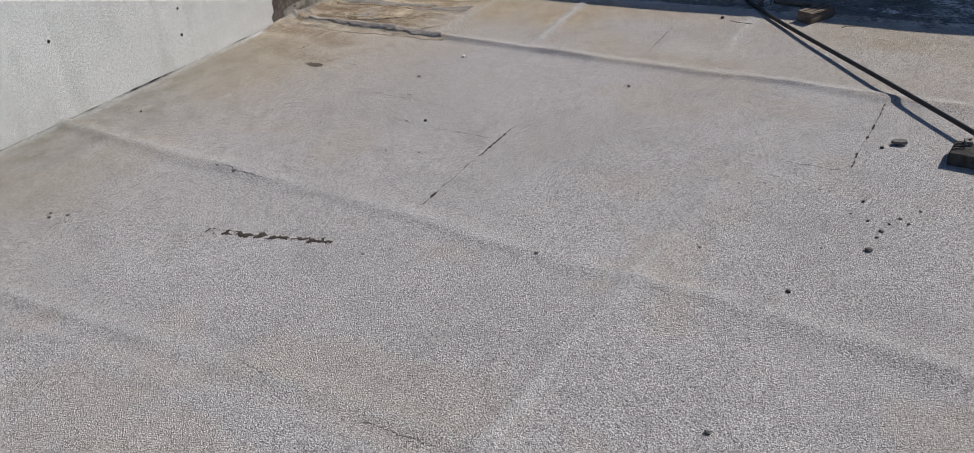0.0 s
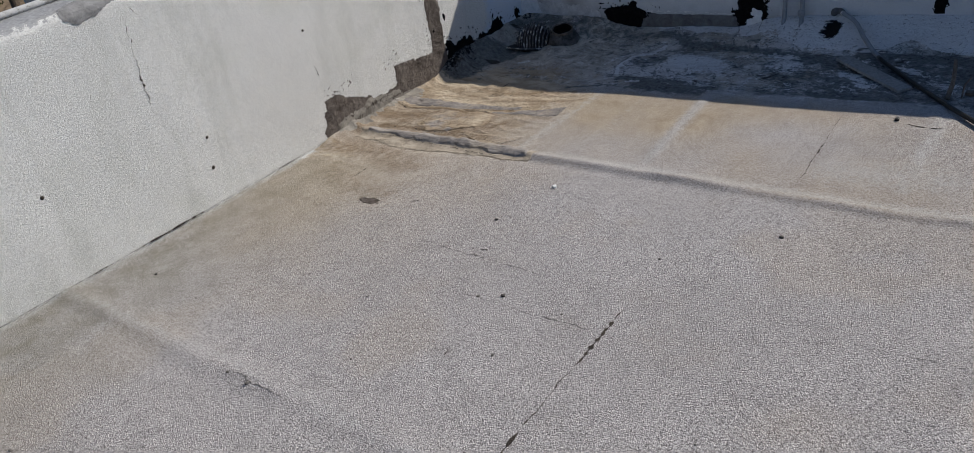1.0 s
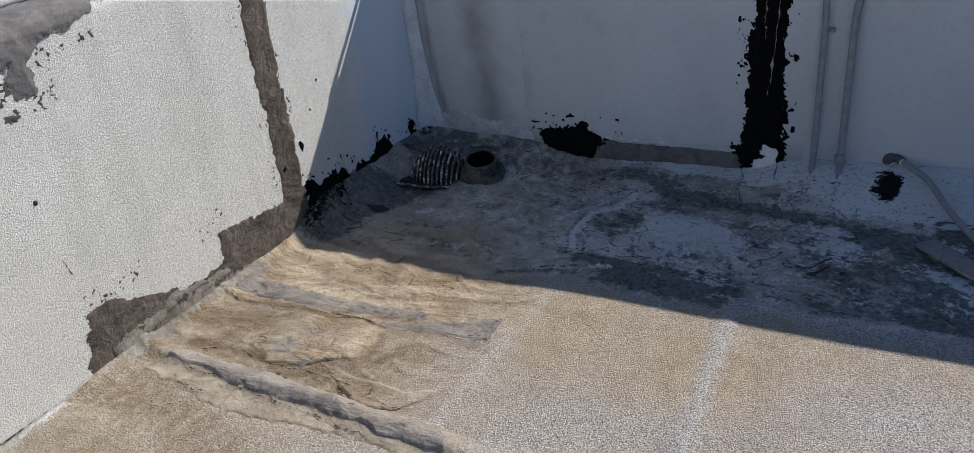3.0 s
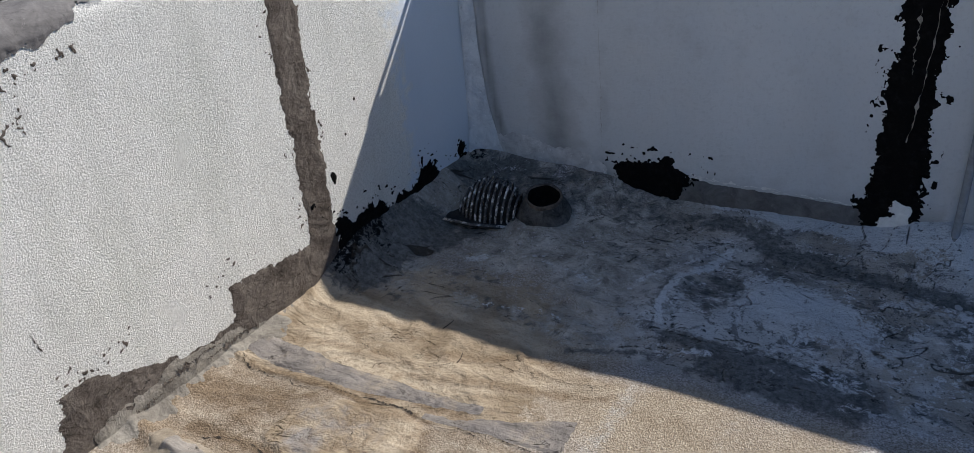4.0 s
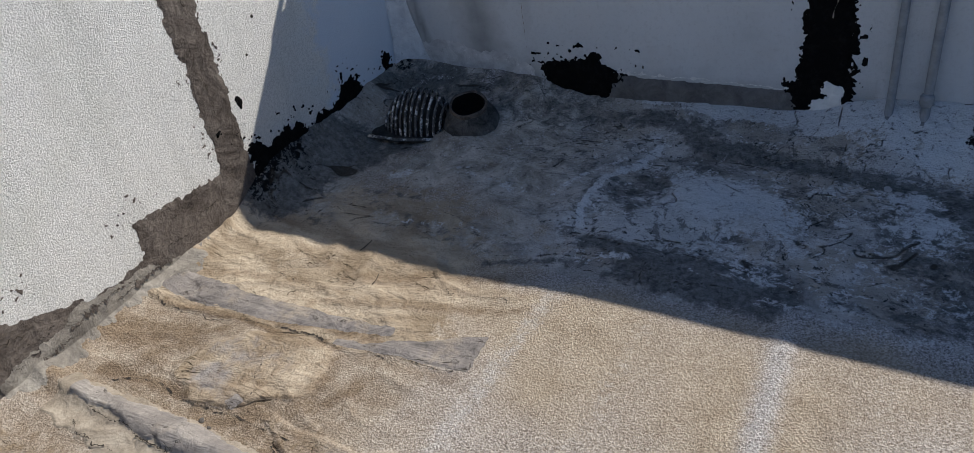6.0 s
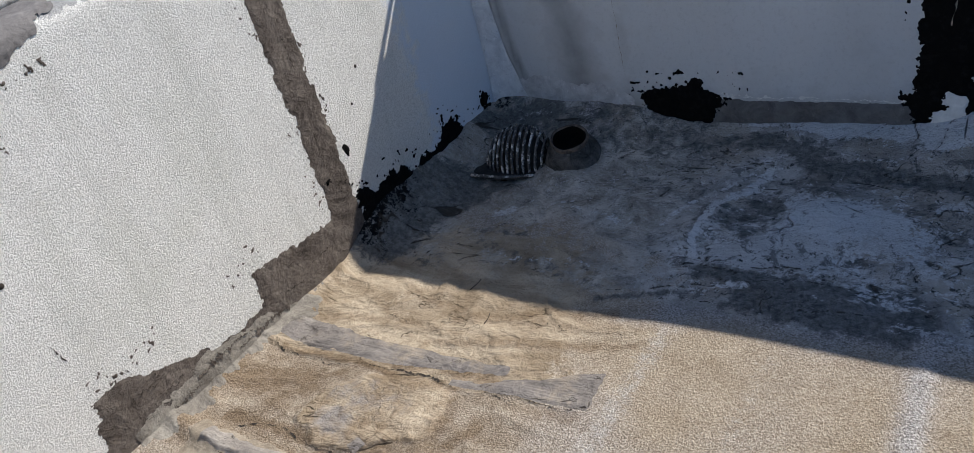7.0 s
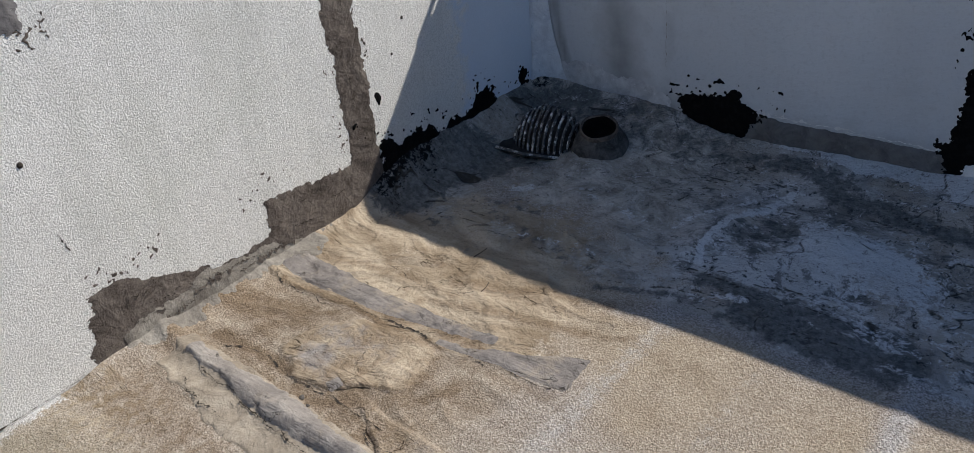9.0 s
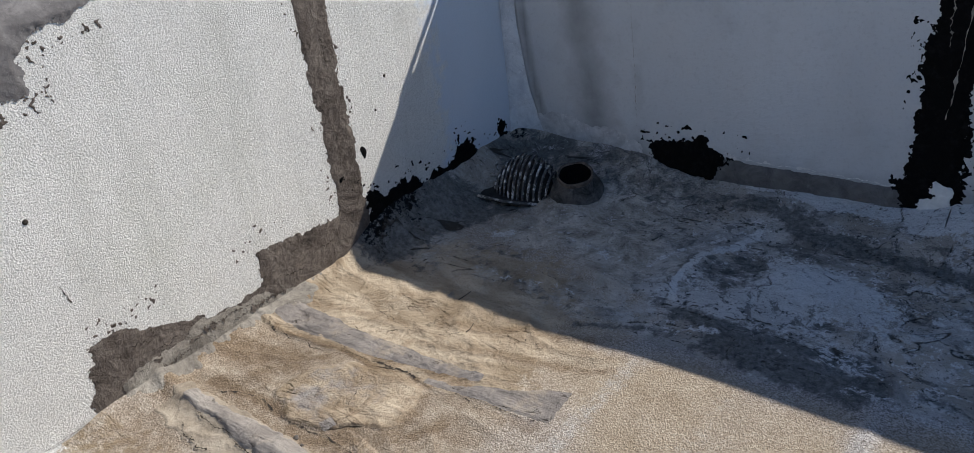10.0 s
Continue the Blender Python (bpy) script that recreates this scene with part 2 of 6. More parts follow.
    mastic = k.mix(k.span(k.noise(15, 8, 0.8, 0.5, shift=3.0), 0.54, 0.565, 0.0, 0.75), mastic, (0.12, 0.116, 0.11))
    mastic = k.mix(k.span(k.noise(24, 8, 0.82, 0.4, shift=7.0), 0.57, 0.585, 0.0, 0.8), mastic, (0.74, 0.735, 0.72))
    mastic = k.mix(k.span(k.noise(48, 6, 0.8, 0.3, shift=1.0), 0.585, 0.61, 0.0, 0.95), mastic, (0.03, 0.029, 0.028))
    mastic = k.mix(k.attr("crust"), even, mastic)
    tone = k.mix(k.span(shade_mastic, 0.34, 0.50), tone, mastic)
    # dark mastic patches, with some of the house wall's shade painted in
    shade_murk = k.calc("ADD", k.attr("shade_murk"), k.span(k.noise(20, 7, 0.78, 0.5), 0.25, 0.75, -0.32, 0.32))
    tone = k.mix(k.span(shade_murk, 0.42, 0.60, 0.0, 0.82), tone, k.mix(k.span(k.noise(50, 5, 0.75), 0.4, 0.65), (0.06, 0.061, 0.058), (0.20, 0.20, 0.19)))
    pale = k.calc("ADD", k.attr("pale"), k.span(k.noise(34, 8, 0.82, 0.4), 0.25, 0.75, -0.40, 0.40))
    chalk = k.mix(k.calc("MULTIPLY", k.span(smooth, 0.2, 0.6, 1.0, 0.25), k.calc("SUBTRACT", 1.0, lit)), (0.74, 0.74, 0.73), (0.24, 0.235, 0.225))
    chalk = k.mix(k.calc("MULTIPLY", k.span(k.noise(55, 6, 0.8, 0.3, shift=4.0), 0.57, 0.62, 0.0, 0.75), k.span(smooth, 0.2, 0.6)), chalk, (0.16, 0.157, 0.152))
    crisp, gentle = k.span(pale, 0.44, 0.52, 0.0, 0.94), k.span(pale, 0.26, 0.80, 0.0, 0.75)
    cover = k.calc("ADD", gentle, k.calc("MULTIPLY", k.calc("SUBTRACT", crisp, gentle), k.span(smooth, 0.15, 0.4)))
    tone = k.mix(cover, tone, chalk)
    tar = k.calc("ADD", k.attr("tar"), k.span(k.noise(34, 6, 0.8, 0.4), 0.25, 0.75, -0.42, 0.42))
    tone = k.mix(k.span(tar, 0.46, 0.52), tone, (0.010, 0.010, 0.010))
    # hair cracks, fold lines and the edges of layers in the mastic
    vein = k.calc("ABSOLUTE", k.calc("SUBTRACT", k.noise(3.4, 5, 0.62, 0.9, (0.55, 1.5, 1)), 0.5))
    vein = k.calc("MULTIPLY", k.span(vein, 0.0, 0.0055, 1.0, 0.0), k.span(k.noise(9, 3, 0.6, shift=6.0), 0.57, 0.62))
    hair = k.calc("ABSOLUTE", k.calc("SUBTRACT", k.noise(9, 5, 0.65, 1.2, (0.6, 1.3, 1), 3.0), 0.5))
    hair = k.calc("MULTIPLY", k.span(hair, 0.0, 0.006, 1.0, 0.0), k.span(k.noise(12, 3, 0.6, shift=9.0), 0.60, 0.65))
    crack = k.calc("MULTIPLY", k.calc("MAXIMUM", vein, hair), k.span(smooth, 0.25, 0.55))
    crack = k.calc("MAXIMUM", crack, k.span(k.attr("edge"), 0.35, 0.8))
    tone = k.mix(k.calc("MULTIPLY", crack, 0.8), tone, (0.045, 0.034, 0.024))
    rough_h = k.calc("ADD", k.calc("MULTIPLY", clump, 1.25), k.calc("ADD", k.calc("MULTIPLY", grain, 0.45), k.calc("MULTIPLY", fine, 0.3)))
    rough_h = k.calc("MULTIPLY", rough_h, k.span(smooth, 0, 1, 1.0, 0.28))
    lumps = k.calc("ADD", k.calc("MULTIPLY", k.noise(26, 5, 0.66, 0.8), 2.4), k.calc("MULTIPLY", k.noise(8, 5, 0.6, 0.8, (0.6, 1.6, 1)), 3.5))
    high = k.calc("ADD", rough_h, k.calc("MULTIPLY", lumps, smooth))
    high = k.calc("SUBTRACT", high, k.calc("MULTIPLY", crack, 1.2))
    return k.done(tone, 0.95, high, 0.0062, 1.0, gloss=0.15)


def stucco_material():
    k = Kit("sprayed white stucco")
    grain = k.calc("ADD", k.calc("MULTIPLY", k.noise(195, 3, 0.68), 0.72), k.calc("MULTIPLY", k.bits(300), 0.28))
    broad = k.noise(1.6, 4, 0.6)
    tone = k.mix(k.span(grain, 0.32, 0.56), (0.60, 0.592, 0.558), (0.86, 0.848, 0.808))
    tone = k.mix(k.span(broad, 0.45, 0.75, 0.0, 0.22), tone, (0.60, 0.585, 0.545))
    tone = k.mix(k.span(k.noise(2.3, 3, 0.5, 0.3, shift=5.0), 0.56, 0.72, 0.0, 0.22), tone, (0.54, 0.55, 0.46))
    tone = k.mix(k.span(k.noise(4.5, 5, 0.6, 0.2, (1, 1.6, 0.28), 3.0), 0.52, 0.72, 0.0, 0.30), tone, (0.46, 0.465, 0.41))
    # soil splashed on the foot of the wall, and bare grey on its top
    rub = k.calc("ADD", k.attr("soil_shade"), k.span(k.noise(26, 4, 0.7), 0.3, 0.7, -0.3, 0.3))
    tone = k.mix(k.span(rub, 0.5, 1.0, 0.0, 0.55), tone, (0.40, 0.37, 0.31))
    bare = k.calc("ADD", k.attr("bare"), k.span(k.noise(30, 6, 0.8), 0.25, 0.75, -0.42, 0.42))
    grey = k.mix(k.span(k.noise(60, 4), 0.3, 0.7), (0.30, 0.30, 0.30), (0.46, 0.46, 0.46))
    tone = k.mix(k.span(bare, 0.46, 0.54), tone, grey)
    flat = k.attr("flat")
    # blue of skylight put into the colour of the parapet's shaded end
    sky_tint = k.calc("ADD", flat, k.span(k.noise(14, 5, 0.7), 0.25, 0.75, -0.35, 0.35))
    tone = k.mix(k.span(sky_tint, 0.45, 0.75, 0.0, 0.85), tone, k.mix(broad, (0.60, 0.675, 0.77), (0.70, 0.77, 0.86)))
    relief = k.calc("MULTIPLY", grain, k.span(flat, 0.0, 1.0, 1.0, 0.2))
    return k.done(tone, 0.92, relief, 0.0080, 1.0, gloss=0.15)


def plaster_material():
    k = Kit("painted white plaster")
    tone = k.mix(k.span(k.noise(1.3, 4, 0.6, stretch=(1, 1, 0.45)), 0.35, 0.7), (0.53, 0.545, 0.56), (0.625, 0.64, 0.655))
    tone = k.mix(k.span(k.noise(5.5, 5, 0.65), 0.55, 0.8, 0.0, 0.4), tone, (0.40, 0.40, 0.40))
    # dirt at the foot, a dark streak, and the painted crease shade by the corner
    soil_shade = k.calc("ADD", k.attr("soil_shade"), k.span(k.noise(9, 5, 0.6), 0.25, 0.75, -0.25, 0.25))
    tone = k.mix(k.span(soil_shade, 0.15, 0.95, 0.0, 0.75), tone, (0.20, 0.20, 0.20))
    return k.done(k.mix(k.span(k.noise(85, 5, 0.75), 0.52, 0.66, 0.0, 0.22), tone, (0.33, 0.335, 0.345)), 0.75, k.calc("ADD", k.noise(85, 5, 0.7), k.calc("MULTIPLY", k.noise(9, 3), 2.0)), 0.004, 0.9, gloss=0.3)


def mortar_material(name, low, high, scale=1.0, rough=0.92, depth=0.006):
    k = Kit(name)
    tone = k.mix(k.span(k.noise(13 * scale, 7, 0.72, 0.6), 0.36, 0.64), low, high)
    tone = k.mix(k.span(k.noise(70, 6, 0.8), 0.56, 0.68, 0.0, 0.45), tone, tuple(0.45 * c for c in low))
    tone = k.mix(k.span(k.noise(52, 6, 0.8, shift=5.0), 0.60, 0.68, 0.0, 0.5), tone, tuple(min(1.0, 1.5 * c) for c in high))
    high_m = k.calc("ADD", k.noise(30, 7, 0.75, 0.5), k.calc("MULTIPLY", k.noise(8, 4, 0.6, 0.8), 1.4))
    return k.done(tone, rough, high_m, depth, 1.0, gloss=0.15)


def trowel_material(name="trowelled grey mastic", low=(0.160, 0.144, 0.134), high=(0.325, 0.295, 0.266), tan=0.60):
    k = Kit(name)
    ribs = k.noise(120, 3, 0.6, 0.1, (0.05, 1.0, 1.0))
    tone = k.mix(k.span(k.noise(9, 7, 0.72, 0.5), 0.34, 0.66), low, high)
    tone = k.mix(k.span(ribs, 0.42, 0.62, 0.0, 0.40), tone, (0.19, 0.17, 0.165))
    tone = k.mix(k.span(k.noise(6, 6, 0.7, shift=3.0), 0.53, 0.66, 0.0, tan), tone, (0.42, 0.35, 0.262))
    lines = k.calc("ABSOLUTE", k.calc("SUBTRACT", k.noise(7, 5, 0.65, 1.0, (0.45, 1.6, 1), 2.0), 0.5))
    lines = k.calc("MULTIPLY", k.span(lines, 0.0, 0.008, 1.0, 0.0), k.span(k.noise(11, 3, shift=8.0), 0.50, 0.56))
    tone = k.mix(k.calc("MULTIPLY", lines, 0.85), tone, (0.05, 0.038, 0.028))
    high = k.calc("ADD", k.calc("MULTIPLY", ribs, 0.35), k.calc("MULTIPLY", k.noise(20, 7, 0.75, 0.5), 1.2))
    high = k.calc("SUBTRACT", high, k.calc("MULTIPLY", lines, 0.5))
    return k.done(tone, 0.92, high, 0.009, 1.0, gloss=0.15)


def tar_material():
    k = Kit("black roofing tar")
    tone = k.mix(k.span(k.noise(40, 6, 0.75), 0.5, 0.75), (0.004, 0.004, 0.004), (0.014, 0.013, 0.013))
    return k.done(tone, 0.85, k.noise(60, 5, 0.7), 0.004, 0.8, gloss=0.08)


def plain_material(name, low, high, scale=20.0, rough=0.7, metal=0.0, depth=0.001, stretch=None, spots=None):
    k = Kit(name)
    tone = k.mix(k.span(k.noise(scale, 5, 0.65, 0.4, stretch), 0.3, 0.7), low, high)
    if spots:
        tone = k.mix(k.span(k.noise(scale * 0.8, 5, 0.75, shift=4.0), 0.52, 0.6), tone, spots)
    return k.done(tone, rough, k.noise(scale * 3, 4, 0.6, stretch=stretch), depth, 0.7, metal)


def pebble_material():
    k = Kit("loose stone")
    tone = k.mix(k.chance(), (0.05, 0.045, 0.04), (0.16, 0.145, 0.13))
    tone = k.mix(k.span(k.noise(90, 4), 0.4, 0.7, 0.0, 0.5), tone, (0.22, 0.20, 0.18))
    return k.done(tone, 0.85, k.noise(160, 3), 0.001, 0.8)


def leaf_material(name, low, high):
    k = Kit(name)
    tone = k.mix(k.island(), low, high)
    return k.done(tone, 0.6, gloss=0.3)


M_ROOF, M_STUCCO, M_PLASTER = roof_material(), stucco_material(), plaster_material()
M_MORTAR = mortar_material("brown cement mortar", (0.078, 0.064, 0.055), (0.185, 0.157, 0.135), 0.75, 0.92, 0.011)
M_FILLET = mortar_material("grey cement fillet", (0.165, 0.148, 0.128), (0.37, 0.34, 0.29), 0.6, 0.92, 0.008)
M_GREY = mortar_material("grey cement patch", (0.20, 0.195, 0.19), (0.31, 0.305, 0.30))
M_TROWEL, M_TAR = trowel_material(), tar_material()
M_SEAM = mortar_material("sheet seam", (0.085, 0.08, 0.075), (0.17, 0.16, 0.15))
M_CRACK = mortar_material("dark crack", (0.035, 0.030, 0.026), (0.075, 0.062, 0.050))
M_CONDUIT = plain_material("painted steel conduit", (0.20, 0.21, 0.222), (0.33, 0.34, 0.352), 30, 0.55)
M_PIPE = plain_material("grey plastic pipe", (0.07, 0.07, 0.07), (0.14, 0.137, 0.134), 25, 0.6)
M_IRON = plain_material("tar-smeared cast iron", (0.012, 0.011, 0.010), (0.05, 0.045, 0.04), 40, 0.75, 0.0, 0.002)
M_RUST = plain_material("rusty iron", (0.045, 0.036, 0.03), (0.17, 0.135, 0.11), 45, 0.85, 0.0, 0.002)
M_RIB = plain_material("worn strainer rib", (0.03, 0.028, 0.027), (0.13, 0.125, 0.12), 45, 0.6, 0.0, 0.001, None, (0.60, 0.58, 0.55))
M_WOOD = plain_material("weathered wood", (0.085, 0.064, 0.05), (0.21, 0.165, 0.125), 14, 0.9, 0.0, 0.002, (6, 1, 6))
M_BOARD = plain_material("grey weathered board", (0.20, 0.195, 0.185), (0.34, 0.33, 0.31), 14, 0.9, 0.0, 0.002, (5, 5, 1))
M_CONCRETE = plain_material("cast concrete", (0.13, 0.115, 0.10), (0.24, 0.215, 0.19), 24, 0.95, 0.0, 0.002)
M_WHITE = plain_material("chalky white paint", (0.60, 0.60, 0.585), (0.82, 0.82, 0.80), 30, 0.8)
M_FLAKED = plain_material("flaking paint on old render", (0.38, 0.345, 0.31), (0.53, 0.49, 0.45), 5, 0.95, 0.0, 0.003, None, (0.68, 0.67, 0.64))
M_PEBBLE = pebble_material()
M_BLACK = plain_material("black plastic", (0.012, 0.012, 0.012), (0.03, 0.03, 0.03), 40, 0.3)
M_DIRT = plain_material("dry earth", (0.10, 0.072, 0.047), (0.25, 0.19, 0.13), 2.5, 1.0, 0.0, 0.02)
M_BARK = plain_material("bark", (0.06, 0.045, 0.032), (0.14, 0.105, 0.075), 9, 0.95, 0.0, 0.01, (4, 4, 0.8))
M_POLE = plain_material("reddish timber pole", (0.085, 0.052, 0.036), (0.19, 0.122, 0.085), 8, 0.9, 0.0, 0.004, (5, 5, 0.7))
M_LEAF = leaf_material("tree leaves", (0.022, 0.036, 0.012), (0.100, 0.135, 0.048))
M_SHRUB = leaf_material("shrub leaves", (0.06, 0.075, 0.025), (0.16, 0.165, 0.07))
M_LIME = plain_material("weathered limewash", (0.36, 0.355, 0.345), (0.56, 0.555, 0.54), 18, 0.9, 0.0, 0.002, None, (0.27, 0.255, 0.235))
M_HOSE = plain_material("black rubber hose", (0.012, 0.012, 0.011), (0.028, 0.026, 0.023), 30, 0.38, 0.0, 0.001)
M_CABLE = plain_material("pale cable", (0.35, 0.35, 0.34), (0.5, 0.5, 0.49), 20, 0.6)


# ---- mesh kit ----
def link_mesh(name, verts, faces, material, parent=None, label="", smooth=True):
    me = bpy.data.meshes.new(name)
    me.from_pydata([tuple(v) for v in verts], [], [tuple(f) for f in faces])
    me.materials.append(material)
    if smooth:
        me.polygons.foreach_set("use_smooth", [True] * len(me.polygons))
    me.update()
    ob = new(name, me)
    if parent is not None:
        ob.parent = parent
    return tagged(ob, label)


def part(name, bm, material, parent=None, label="", smooth=False):
    bmesh.ops.recalc_face_normals(bm, faces=bm.faces)
    me = bpy.data.meshes.new(name)
    bm.to_mesh(me)
    bm.free()
    me.materials.append(material)
    if smooth:
        me.polygons.foreach_set("use_smooth", [True] * len(me.polygons))
    ob = new(name, me)
    if parent is not None:
        ob.parent = parent
    return tagged(ob, label)


def grid_faces(nu, nv):
    a = np.arange(nu * nv).reshape(nu, nv)
    return np.stack([a[:-1, :-1], a[1:, :-1], a[1:, 1:], a[:-1, 1:]], -1).reshape(-1, 4)


def grid_mesh(name, points, material, fields=None):
    """A sheet from an array (nu, nv, 3), with fields of one number a point."""
    nu, nv, _ = points.shape
    faces = grid_faces(nu, nv)
    me = bpy.data.meshes.new(name)
    me.vertices.add(nu * nv)
    me.vertices.foreach_set("co", points.reshape(-1).astype(np.float32))
    me.loops.add(faces.size)
    me.loops.foreach_set("vertex_index", faces.reshape(-1).astype(np.int32))
    me.polygons.add(len(faces))
    me.polygons.foreach_set("loop_start", np.arange(0, faces.size, 4, dtype=np.int32))
    me.polygons.foreach_set("loop_total", np.full(len(faces), 4, dtype=np.int32))
    me.polygons.foreach_set("use_smooth", np.ones(len(faces), dtype=bool))
    for key, value in (fields or {}).items():
        me.attributes.new(key, "FLOAT", "POINT").data.foreach_set("value", np.ascontiguousarray(value, np.float32).reshape(-1))
    me.materials.append(material)
    me.update()
    me.validate()
    return new(name, me)


def tube_bm(points, radii, sides=12, caps=True, bm=None):
    """A round bar along points."""
    bm = bm or bmesh.new()
    pts = [Vector(p) for p in points]
    rings, side = [], None
    for k, p in enumerate(pts):
        way = (pts[min(k + 1, len(pts) - 1)] - pts[max(k - 1, 0)]).normalized()
        if side is None:
            side = way.orthogonal().normalized()
        side = (side - way * side.dot(way)).normalized()
        up = way.cross(side)
        r = radii[k] if isinstance(radii, (list, tuple)) else radii
        rings.append([bm.verts.new(p + r * (math.cos(a) * side + math.sin(a) * up)) for a in [2 * math.pi * j / sides for j in range(sides)]])
    for a, b in zip(rings, rings[1:]):
        for j in range(sides):
            bm.faces.new((a[j], a[(j + 1) % sides], b[(j + 1) % sides], b[j]))
    if caps:
        bm.faces.new(rings[0])
        bm.faces.new(rings[-1][::-1])
    return bm


def smooth_way(points, n=8):
    """Points along a smooth curve through the given ones."""
    pts = [Vector(p) for p in points]
    pts = [2 * pts[0] - pts[1]] + pts + [2 * pts[-1] - pts[-2]]
    out = []
    for a, b, c, d in zip(pts, pts[1:], pts[2:], pts[3:]):
        for k in range(n):
            t = k / n
            out.append(0.5 * ((2 * b) + (c - a) * t + (2 * a - 5 * b + 4 * c - d) * t * t + (3 * b - a - 3 * c + d) * t**3))
    return out + [pts[-2]]


def block_bm(sx, sy, sz, m=None, rough=0.0, bevel=0.004, cuts=0, seed=0):
    """A block with worn edges, standing on z = 0."""
    bm = bmesh.new()
    bmesh.ops.create_cube(bm, size=1.0)
    bmesh.ops.scale(bm, vec=(sx, sy, sz), verts=bm.verts)
    bmesh.ops.translate(bm, vec=(0, 0, sz / 2), verts=bm.verts)
    if bevel:
        bmesh.ops.bevel(bm, geom=list(bm.edges), offset=bevel, segments=2, affect="EDGES", profile=0.6)
    if cuts:
        bmesh.ops.subdivide_edges(bm, edges=bm.edges, cuts=cuts, use_grid_fill=True)
    if rough:
        rng = random.Random(seed)
        for v in bm.verts:
            v.co += Vector((rng.uniform(-1, 1), rng.uniform(-1, 1), rng.uniform(-1, 1))) * rough
    if m is not None:
        bmesh.ops.transform(bm, matrix=m, verts=bm.verts)
    return bm


def contour_sheet(name, inside, u0, u1, v0, v1, step, place, material, parent, label="", thick=0.004, soft=0.02):
    """A smear whose ragged outline is where inside(u, v) crosses nought; it thickens inwards. place(u, v, up) gives the world."""
    us, vs = np.arange(u0, u1 + step, step), np.arange(v0, v1 + step, step)
    uu, vv = np.meshgrid(us, vs, indexing="ij")
    f = np.asarray(inside(uu, vv), float)
    verts, faces, known = [], [], {}

    def corner(i, j):
        key = (i, j)
        if key not in known:
            known[key] = len(verts)
            verts.append((uu[i, j], vv[i, j], f[i, j]))
        return known[key]

    def cross(i, j, a, b):
        key = (min((i, j), (a, b)), max((i, j), (a, b)))
        if key not in known:
            t = f[i, j] / (f[i, j] - f[a, b])
            known[key] = len(verts)
            verts.append((uu[i, j] + t * (uu[a, b] - uu[i, j]), vv[i, j] + t * (vv[a, b] - vv[i, j]), 0.0))
        return known[key]

    any_in = np.maximum.reduce([f[:-1, :-1], f[1:, :-1], f[1:, 1:], f[:-1, 1:]]) > 0
    for i, j in zip(*np.nonzero(any_in)):
        ring, loop = [(i, j), (i + 1, j), (i + 1, j + 1), (i, j + 1)], []
        for (a, b), (c, d) in zip(ring, ring[1:] + ring[:1]):
            if f[a, b] > 0:
                loop.append(corner(a, b))
            if (f[a, b] > 0) != (f[c, d] > 0):
                loop.append(cross(a, b, c, d))
        if len(loop) >= 3:
            faces.append(loop)
    arr = np.array(verts)
    up = 0.0006 + thick * sstep(0, soft, arr[:, 2]) * (1 + 0.5 * fbm(arr[:, 0] * 22, arr[:, 1] * 22, 41, 3))
    return link_mesh(name, place(arr[:, 0], arr[:, 1], up), faces, material, parent, label)


def on_roof(u, v, up):
    return np.stack([u, v, roof_z(u, v) + up], -1)


def on_parapet(u, v, up):
    return np.stack([parapet_x(u, v) + up, u, v], -1)


def on_house(u, v, up):
    return np.stack([u, house_y(u, v) - up, v], -1)


def ribbon(name, ends, width, place, material, parent, wander=0.012, n=40, seed=0, up=0.0012, label=""):
    """A thin ragged line on a surface, through the given ends."""
    rng = np.random.RandomState(seed + 100)
    pts = np.array([p[:] for p in smooth_way([(a, b, 0) for a, b in ends], max(2, n // max(1, len(ends) - 1)))])[:, :2]
    t = np.linspace(0, 1, len(pts))
    way = np.gradient(pts, axis=0)
    way /= np.linalg.norm(way, axis=1)[:, None] + 1e-9
    across = np.stack([-way[:, 1], way[:, 0]], -1)
    pts = pts + across * (wander * fbm(t * 11 + seed * 3.1, t * 0 + seed, 51, 5, 0.75))[:, None]
    w = width * (0.06 + 0.94 * rng.rand(len(pts)) ** 2.0) * (0.35 + 0.9 * sstep(-0.3, 0.3, fbm(t * 9, t * 0 + seed, 57, 3))) * np.minimum(1, 6 * np.minimum(t, 1 - t) + 0.25)
    a, b = pts + across * w[:, None] / 2, pts - across * w[:, None] / 2
    both = np.concatenate([a, b])
    m = len(pts)
    faces = [(k, k + 1, m + k + 1, m + k) for k in range(m - 1)]
    return link_mesh(name, place(both[:, 0], both[:, 1], np.full(2 * m, up)), faces, material, parent, label)


# ---- roof covering ----
def spread(a, b, fine_a, fine_b, fine, coarse):
    return np.unique(np.concatenate([np.arange(a, fine_a, coarse), np.arange(fine_a, fine_b, fine), np.arange(fine_b, b + coarse, coarse)]).round(5))


